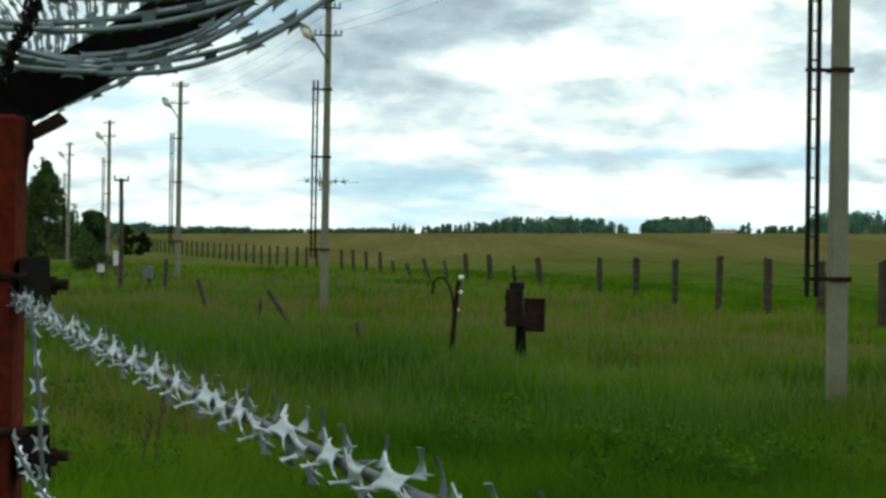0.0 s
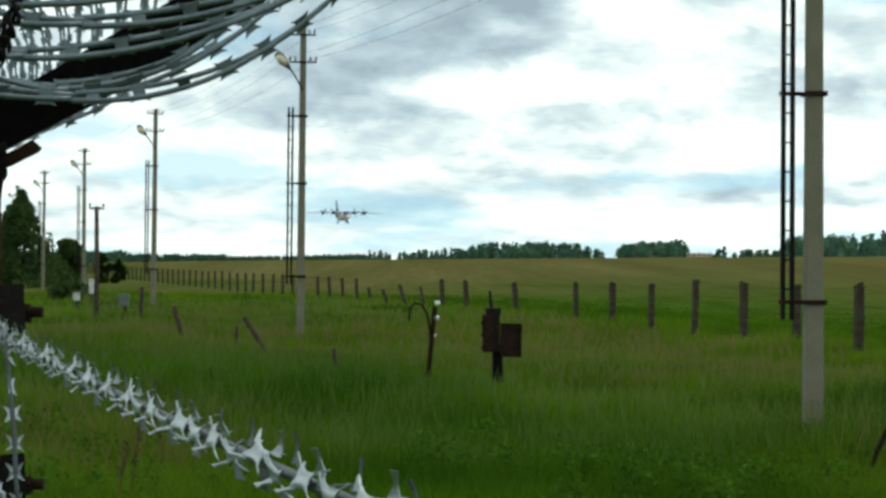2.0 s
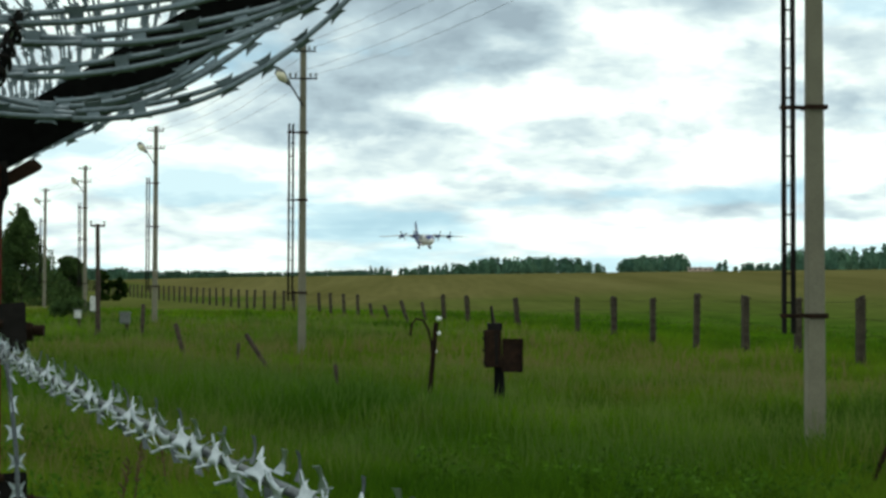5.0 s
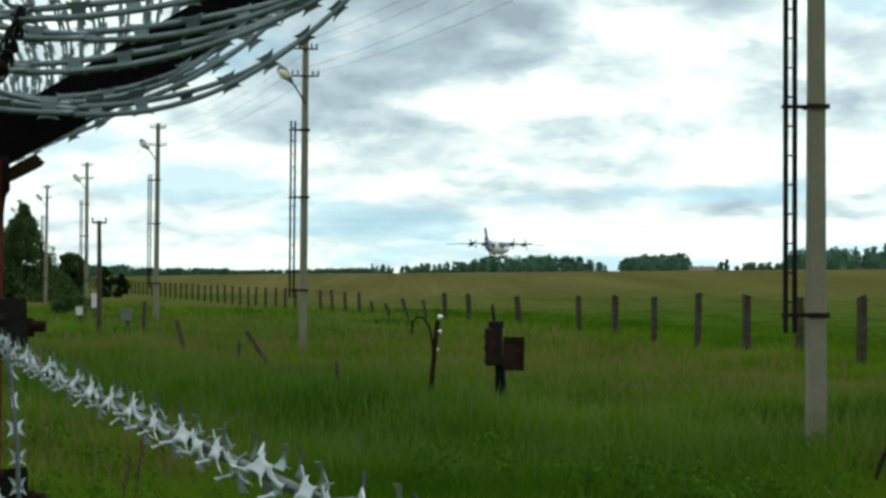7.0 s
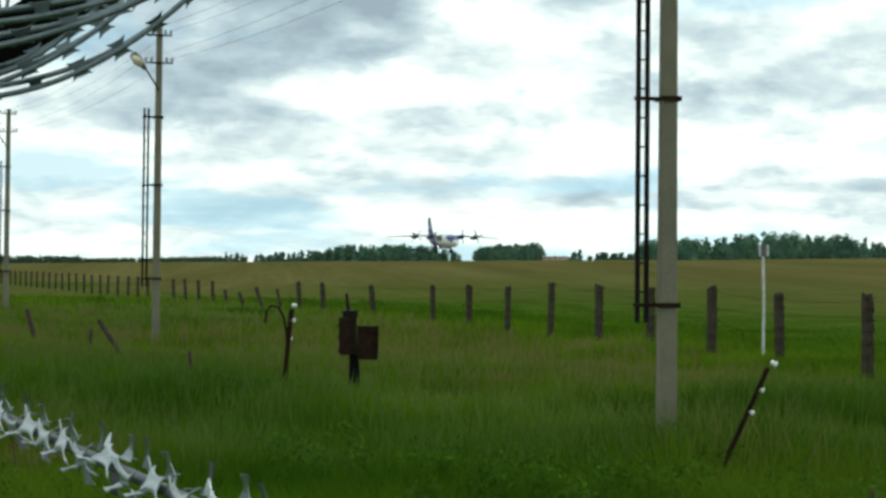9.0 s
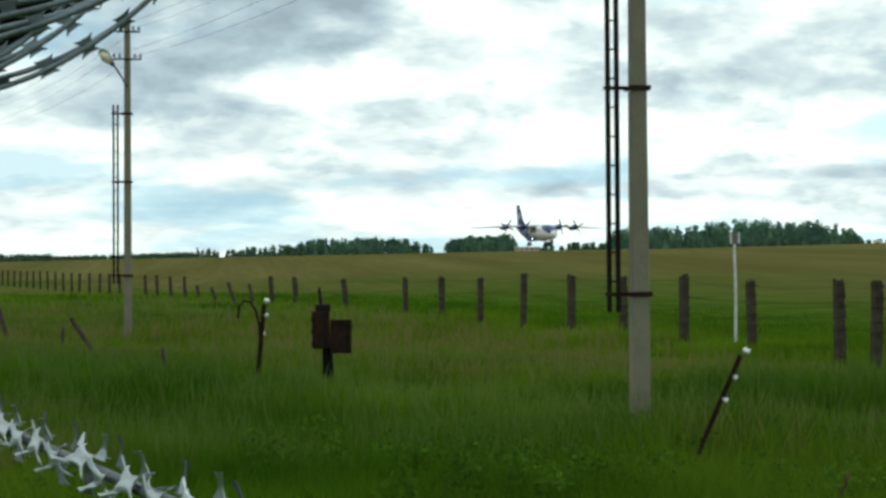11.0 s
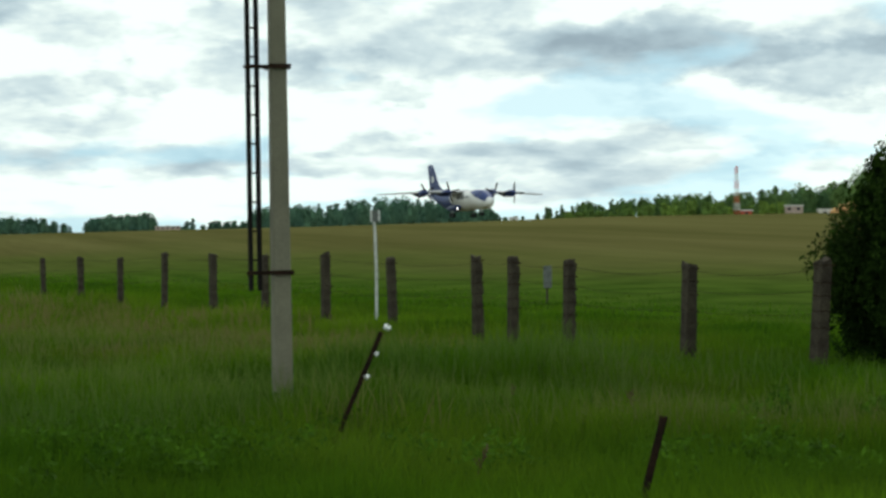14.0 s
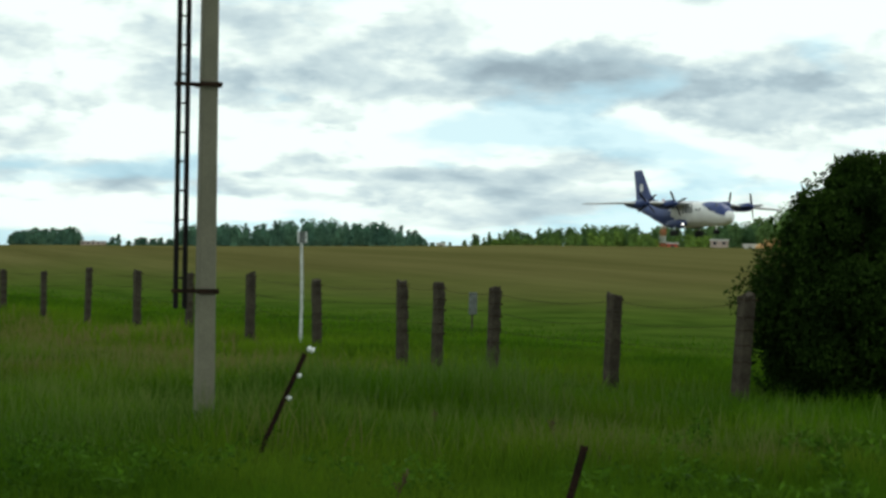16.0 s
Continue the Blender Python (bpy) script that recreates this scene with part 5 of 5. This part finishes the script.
def build_far():
    # red and white lattice mast
    d = 620.0
    b = polar(23.78, float(rise(23.78)), d) - Vector((0, 0, 1.0))
    p = thing("radio_mast", Matrix.Translation(b), "red and white painted lattice mast at the airfield", "mast")
    H = d * radians(84 / 62.83) + 1.0
    for s in range(7):
        z0, z1 = H * s / 7, H * (s + 1) / 7
        bm = bmesh.new()
        w0, w1 = 0.75 - 0.5 * s / 7, 0.75 - 0.5 * (s + 1) / 7
        for sx, sy in ((-1, -1), (1, -1), (1, 1), (-1, 1)):
            tube(bm, [(sx * w0, sy * w0, z0), (sx * w1, sy * w1, z1)], 0.085, 5)
        for k in range(3):
            za, zb = z0 + (z1 - z0) * k / 3, z0 + (z1 - z0) * (k + 1) / 3
            tube(bm, [(-w0, -w0, za), (w0, -w0, zb)], 0.05, 4)
            tube(bm, [(w0, -w0, za), (-w0, -w0, zb)], 0.05, 4)
        part("section", bm, RED_FAR if s % 2 == 0 else WHITE_FAR, p, "red lattice section" if s % 2 == 0 else "white lattice section")

    def shed(az, w, h, mat, label, roof, d=640.0, name="hut", category="building"):
        b = polar(az, float(rise(az)), d) - Vector((0, 0, 1.2))
        p = thing(name, Matrix.Translation(b) @ pose(0, 0, 0, 0, 0, -az), label, category, "airfield buildings")
        h += 1.2
        bm = bmesh.new()
        box(bm, -w / 2, 0, 0, w / 2, 4, h, 0.05)
        wall = part("wall", bm, mat, p)
        bm = bmesh.new()
        box(bm, -w / 2 - 0.3, -0.3, h, w / 2 + 0.3, 4.3, h + 0.35, 0.05)
        part("roof", bm, roof, p)
        n = max(1, int(w / 2.5))
        for k in range(n):
            bm = bmesh.new()
            x = -w / 2 + (k + 0.5) * w / n
            box(bm, x - 0.5, -0.06, h - 1.3, x + 0.5, 0.02, h - 0.4)
            part("window", bm, GLASS_DARK, wall)

    shed(24.05, 3.4, 1.0, RED_FAR, "small red and white hut beside the mast", WHITE_FAR)
    shed(25.35, 5.6, 2.2, ROOF_PINK, "low pink-red building at the airfield's edge", WHITE_FAR)
    shed(7.85, 14.0, 2.0, ROOF_PINK, "pale low building at the field's edge", WHITE_FAR, 1150.0)
    shed(17.55, 3.0, 0.7, WHITE_FAR, "small white hut at the runway's edge", WHITE_FAR, 700.0)
    shed(26.2, 4.0, 0.8, WHITE_FAR, "low white shed by the orange trailers", WHITE_FAR, 600.0)
    # heaps of orange sheeting
    rng = random.Random(3)
    for k in range(11):
        az = 26.5 + k * 0.2
        b = polar(az, float(rise(az)), 600.0 + rng.uniform(-8, 8)) - Vector((0, 0, 0.8))
        bm = bmesh.new()
        bmesh.ops.create_icosphere(bm, subdivisions=2, radius=1)
        for v in bm.verts:
            v.co = Vector((v.co.x * 2.0, v.co.y * 1.6, max(v.co.z, -0.1) * (2.4 + 1.5 * math.sin(k * 0.55))))
            v.co *= 1 + 0.25 * noise.noise(v.co * 0.9 + Vector((k * 3.1, 0, 0)))
        o = link_mesh("covered_heap", bm, ORANGE)
        o.matrix_basis = Matrix.Translation(b)
        tagged(o, "heap under orange-yellow sheeting beside the airfield", "heap", "orange heaps")


build_far()


# ---- grass ----
LUSH = foot(905, 700, LAST, 0.0)
LUMPS = [(foot(545, 528, FIRST, 0.0), 2.0), (foot(640, 540, FIRST, 0.0), 2.0), (foot(280, 500, FIRST, 0.0), 5.0), (foot(1370, 650, FIRST, 0.0), 1.5), (POLES[1].matrix_basis.translation + Vector((0, -2.0, 0)), 2.0)]


# deep green grass, with the shade on tall tufts put into its colour, and dry brownish grass, each by places and spread
# in metres
DEEP = [(foot(u, v, base, 0.0), w) for u, v, base, w in ((240, 600, FIRST, 3.0), (340, 630, FIRST, 2.6), (450, 655, FIRST, 2.2), (560, 690, FIRST, 2.0), (680, 720, FIRST, 1.8), (800, 770, FIRST, 1.6), (950, 840, FIRST, 1.5), (1080, 860, FIRST, 1.4),
        (905, 690, LAST, 1.6), (990, 670, LAST, 1.4), (860, 720, LAST, 1.2), (1300, 690, LAST, 1.5), (1420, 690, LAST, 2.0), (150, 830, LAST, 1.3), (330, 850, LAST, 1.2), (1450, 850, LAST, 1.3), (1000, 875, LAST, 1.2), (1220, 850, LAST, 1.2), (620, 870, LAST, 1.2), (545, 545, FIRST, 3.5))]
DRY = [(foot(u, v, base, 0.0), w) for u, v, base, w in ((1020, 570, FIRST, 3.5), (1180, 575, FIRST, 3.0), (1330, 600, FIRST, 2.2), (1500, 640, FIRST, 1.8), (200, 560, LAST, 3.0), (380, 580, LAST, 2.0), (760, 620, LAST, 1.6), (620, 840, LAST, 0.9), (800, 850, LAST, 0.9),
       (250, 800, FIRST, 1.2), (330, 840, FIRST, 1.0), (150, 720, FIRST, 1.4), (480, 560, FIRST, 4.0))]


def sward(x, y):
    """How much of the grass at a place is deep green with shade painted in, and how much is dry."""
    out = []
    for places in (DEEP, DRY):
        total = 0.0
        for c, w in places:
            total = total + np.exp(-((x - c.x) ** 2 + ((y - c.y) * 0.55) ** 2) / (2 * w * w))
        ripple = 0.8 + 0.35 * np.sin(x * 1.3 + 2 * np.sin(y * 0.7)) * np.sin(y * 0.9 + x * 0.4)
        out.append(0.65 * np.clip(total * ripple, 0, 1))
    return out


def patches(x, y):
    lush = np.exp(-((x - LUSH.x) ** 2 + (y - LUSH.y) ** 2) / 5.0) + 0.6 * np.exp(-((x - LUSH.x + 4) ** 2 + (y - LUSH.y - 3) ** 2) / 6.0)
    for c, wide in LUMPS:
        lush = lush + 0.6 * np.exp(-((x - c.x) ** 2 + (y - c.y) ** 2 * 0.25) / wide)
    lush = lush + 0.25 * sward(x, y)[0] - 0.15 * sward(x, y)[1]
    return 0.5 + 0.75 * lush + 0.28 * np.sin(x * 0.55 + 0.8 * np.sin(y * 0.21)) * np.sin(y * 0.33 + 1.1 * np.sin(x * 0.27)) + 0.22 * np.sin(x * 1.7 + y * 0.6) * np.sin(y * 1.1 - x * 0.4)


def grass_material(name, deep, pale, dry, deep_shaded, straw):
    m = bpy.data.materials.new(name)
    m.use_nodes = True
    nt = m.node_tree
    nt.nodes.clear()
    N, L = nt.nodes.new, nt.links.new
    out, b = N("ShaderNodeOutputMaterial"), N("ShaderNodeBsdfPrincipled")
    b.inputs["Roughness"].default_value, b.inputs["Specular IOR Level"].default_value = 0.8, 0.03
    tc, geo = N("ShaderNodeTexCoord"), N("ShaderNodeNewGeometry")

    def noisy(scale, lo, hi, a, c):
        n, r = N("ShaderNodeTexNoise"), N("ShaderNodeValToRGB")
        L(tc.outputs["Object"], n.inputs["Vector"])
        n.inputs["Scale"].default_value, n.inputs["Detail"].default_value = scale, 4
        L(n.outputs["Fac"], r.inputs[0])
        e = r.color_ramp.elements
        e[0].position, e[0].color, e[1].position, e[1].color = lo, (*a, 1), hi, (*c, 1)
        return r.outputs[0]

    base = noisy(0.28, 0.38, 0.64, deep, pale)
    mask = noisy(0.17, 0.5, 0.68, (0, 0, 0), (1, 1, 1))
    m1 = N("ShaderNodeMix")
    m1.data_type = "RGBA"
    L(mask, m1.inputs[0]), L(base, m1.inputs[6])
    m1.inputs[7].default_value = (*dry, 1)
    kinds, split = N("ShaderNodeAttribute"), N("ShaderNodeSeparateXYZ")
    kinds.attribute_name = "sward"
    L(kinds.outputs["Vector"], split.inputs[0])
    for socket, tone in ((0, deep_shaded), (1, straw)):
        mk = N("ShaderNodeMix")
        mk.data_type = "RGBA"
        L(split.outputs[socket], mk.inputs[0]), L(m1.outputs[2], mk.inputs[6])
        mk.inputs[7].default_value = (*tone, 1)
        m1 = mk
    hsv, mr = N("ShaderNodeHueSaturation"), N("ShaderNodeMapRange")
    L(geo.outputs["Random Per Island"], mr.inputs[0])
    mr.inputs[3].default_value, mr.inputs[4].default_value = 0.9, 1.1
    L(m1.outputs[2], hsv.inputs["Color"]), L(mr.outputs[0], hsv.inputs["Value"])
    L(hsv.outputs[0], b.inputs["Base Color"])
    tr, mx = N("ShaderNodeBsdfTranslucent"), N("ShaderNodeMixShader")
    L(hsv.outputs[0], tr.inputs["Color"])
    mx.inputs[0].default_value = 0.5
    L(b.outputs[0], mx.inputs[1]), L(tr.outputs[0], mx.inputs[2]), L(mx.outputs[0], out.inputs[0])
    return m


def blades_object(name, rng, n, r0, r1, az0, az1, height, width, mat, label, power=1.0, side_limit=None, lean=0.35):
    u = rng.uniform(0, 1, n // 10)
    r = r0 * (r1 / r0) ** (u ** power)
    az = np.radians(rng.uniform(az0, az1, n // 10))
    cx, cy = r * np.sin(az), r * np.cos(az)
    x = np.repeat(cx, 10) + rng.normal(size=len(cx) * 10) * np.repeat(0.05 + r * 0.004, 10)
    y = np.repeat(cy, 10) + rng.normal(size=len(cx) * 10) * np.repeat(0.05 + r * 0.006, 10)
    if side_limit is not None:
        fx = np.interp(y, [p[1] for p in FENCE_LINE], [p[0] for p in FENCE_LINE])
        keep = side_limit(x - fx, rng.uniform(0, 1, len(x)))
        x, y = x[keep], y[keep]
    n = len(x)
    rr = np.hypot(x, y)
    z = ground_z(x, y) - 0.02
    fx = np.interp(y, [p[1] for p in FENCE_LINE], [p[0] for p in FENCE_LINE])
    h = height * (1 - 0.75 * np.clip((x - fx) / 14, 0, 1)) * (0.45 + 0.9 * patches(x, y)) * rng.uniform(0.5, 1.25, n)
    w = np.maximum(width, rr * 0.00036) * rng.uniform(0.6, 1.4, n)
    a = rng.uniform(0, np.pi, n)
    dx, dy = np.cos(a) * w, np.sin(a) * w
    lx, ly = rng.normal(size=n) * lean * h, rng.normal(size=n) * lean * h
    root = np.stack([x, y, z], 1)
    side = np.stack([dx, dy, 0 * dx], 1)
    mid = root + np.stack([lx * 0.35, ly * 0.35, h * 0.6], 1)
    tip = root + np.stack([lx, ly, h], 1)
    V = np.stack([root - side, root + side, mid + side * 0.8, mid - side * 0.8, mid - side * 0.8, mid + side * 0.8, tip + side * 0.12, tip - side * 0.12], 1)
    ob = new(name, quads_mesh(name, V, 4, mat))
    deep, dry = sward(x, y)
    deep = np.maximum(deep, 0.45 * np.clip((x - fx) / 4, 0, 1))
    at = ob.data.attributes.new("sward", "FLOAT_VECTOR", "POINT")
    at.data.foreach_set("vector", np.repeat(np.stack([deep, dry, 0 * dry], 1).astype(np.float32), 8, axis=0).ravel())
    return tagged(ob, label, "grass", kind="stuff")


GRASS = grass_material("meadow_grass", (0.028, 0.076, 0.004), (0.110, 0.210, 0.008), (0.106, 0.146, 0.013), (0.034, 0.094, 0.004), (0.098, 0.160, 0.011))
SEED = grass_material("seed_grass", (0.085, 0.14, 0.022), (0.13, 0.17, 0.04), (0.15, 0.125, 0.05), (0.05, 0.11, 0.018), (0.17, 0.13, 0.05))
rng_ = np.random.default_rng(21)
blades_object("meadow_grass", rng_, 330000, 13.0, 120.0, -14.5, 30.0, 0.35, 0.006, GRASS, "tall uneven green meadow grass", 0.9, lambda s, q: q > np.clip((s - 2) / 16, 0, 1) ** 0.8)
blades_object("seed_grass", rng_, 60000, 20.0, 95.0, -14.5, 30.0, 0.5, 0.003, SEED, "pale seeding stalks among the grass", 0.8, lambda s, q: q > np.clip((s + 4) / 4, 0, 1), 0.2)


def build_broadleaf():
    """Leafy weeds standing in clumps among the grass."""
    rng = np.random.default_rng(77)
    out = []
    spots = ((90, 850, LAST), (180, 800, LAST), (300, 830, LAST), (380, 860, LAST), (1480, 850, LAST), (1540, 800, LAST), (1400, 880, LAST), (1250, 800, FIRST), (1350, 850, FIRST), (1450, 790, FIRST), (1530, 840, FIRST), (1130, 860, FIRST), (950, 800, FIRST), (60, 760, FIRST), (180, 830, FIRST), (420, 860, FIRST), (700, 860, LAST), (1000, 850, LAST), (960, 680, LAST), (1040, 690, LAST))
    for u, v, base in spots:
        c = foot(u, v, base, 0.0)
        for _ in range(6):
            x, y = c.x + rng.normal() * 0.7, c.y + rng.normal() * 1.0
            k = 9
            C = np.stack([x + rng.normal(size=k) * 0.10, y + rng.normal(size=k) * 0.10, float(ground_z(x, y)) + rng.uniform(0.05, 0.42, k)], 1)
            out.append(leaf_cloud(rng, C, np.full(k, 0.12), 110, rng.uniform(0.025, 0.05)))
    ob = new("broadleaf_weeds", quads_mesh("broadleaf_weeds", np.concatenate(out), 4, WEED_LEAF))
    tagged(ob, "clumps of leafy green weeds among meadow grass", "weeds", kind="stuff")


WEED_LEAF = material("weed_leaves", (0.066, 0.142, 0.010), 0.75, vary=0.3, scale=0.9, fine=9, second=(0.032, 0.080, 0.006), island=0.35, bump=0, spec=0.05, through_light=0.4)
build_broadleaf()
motions()
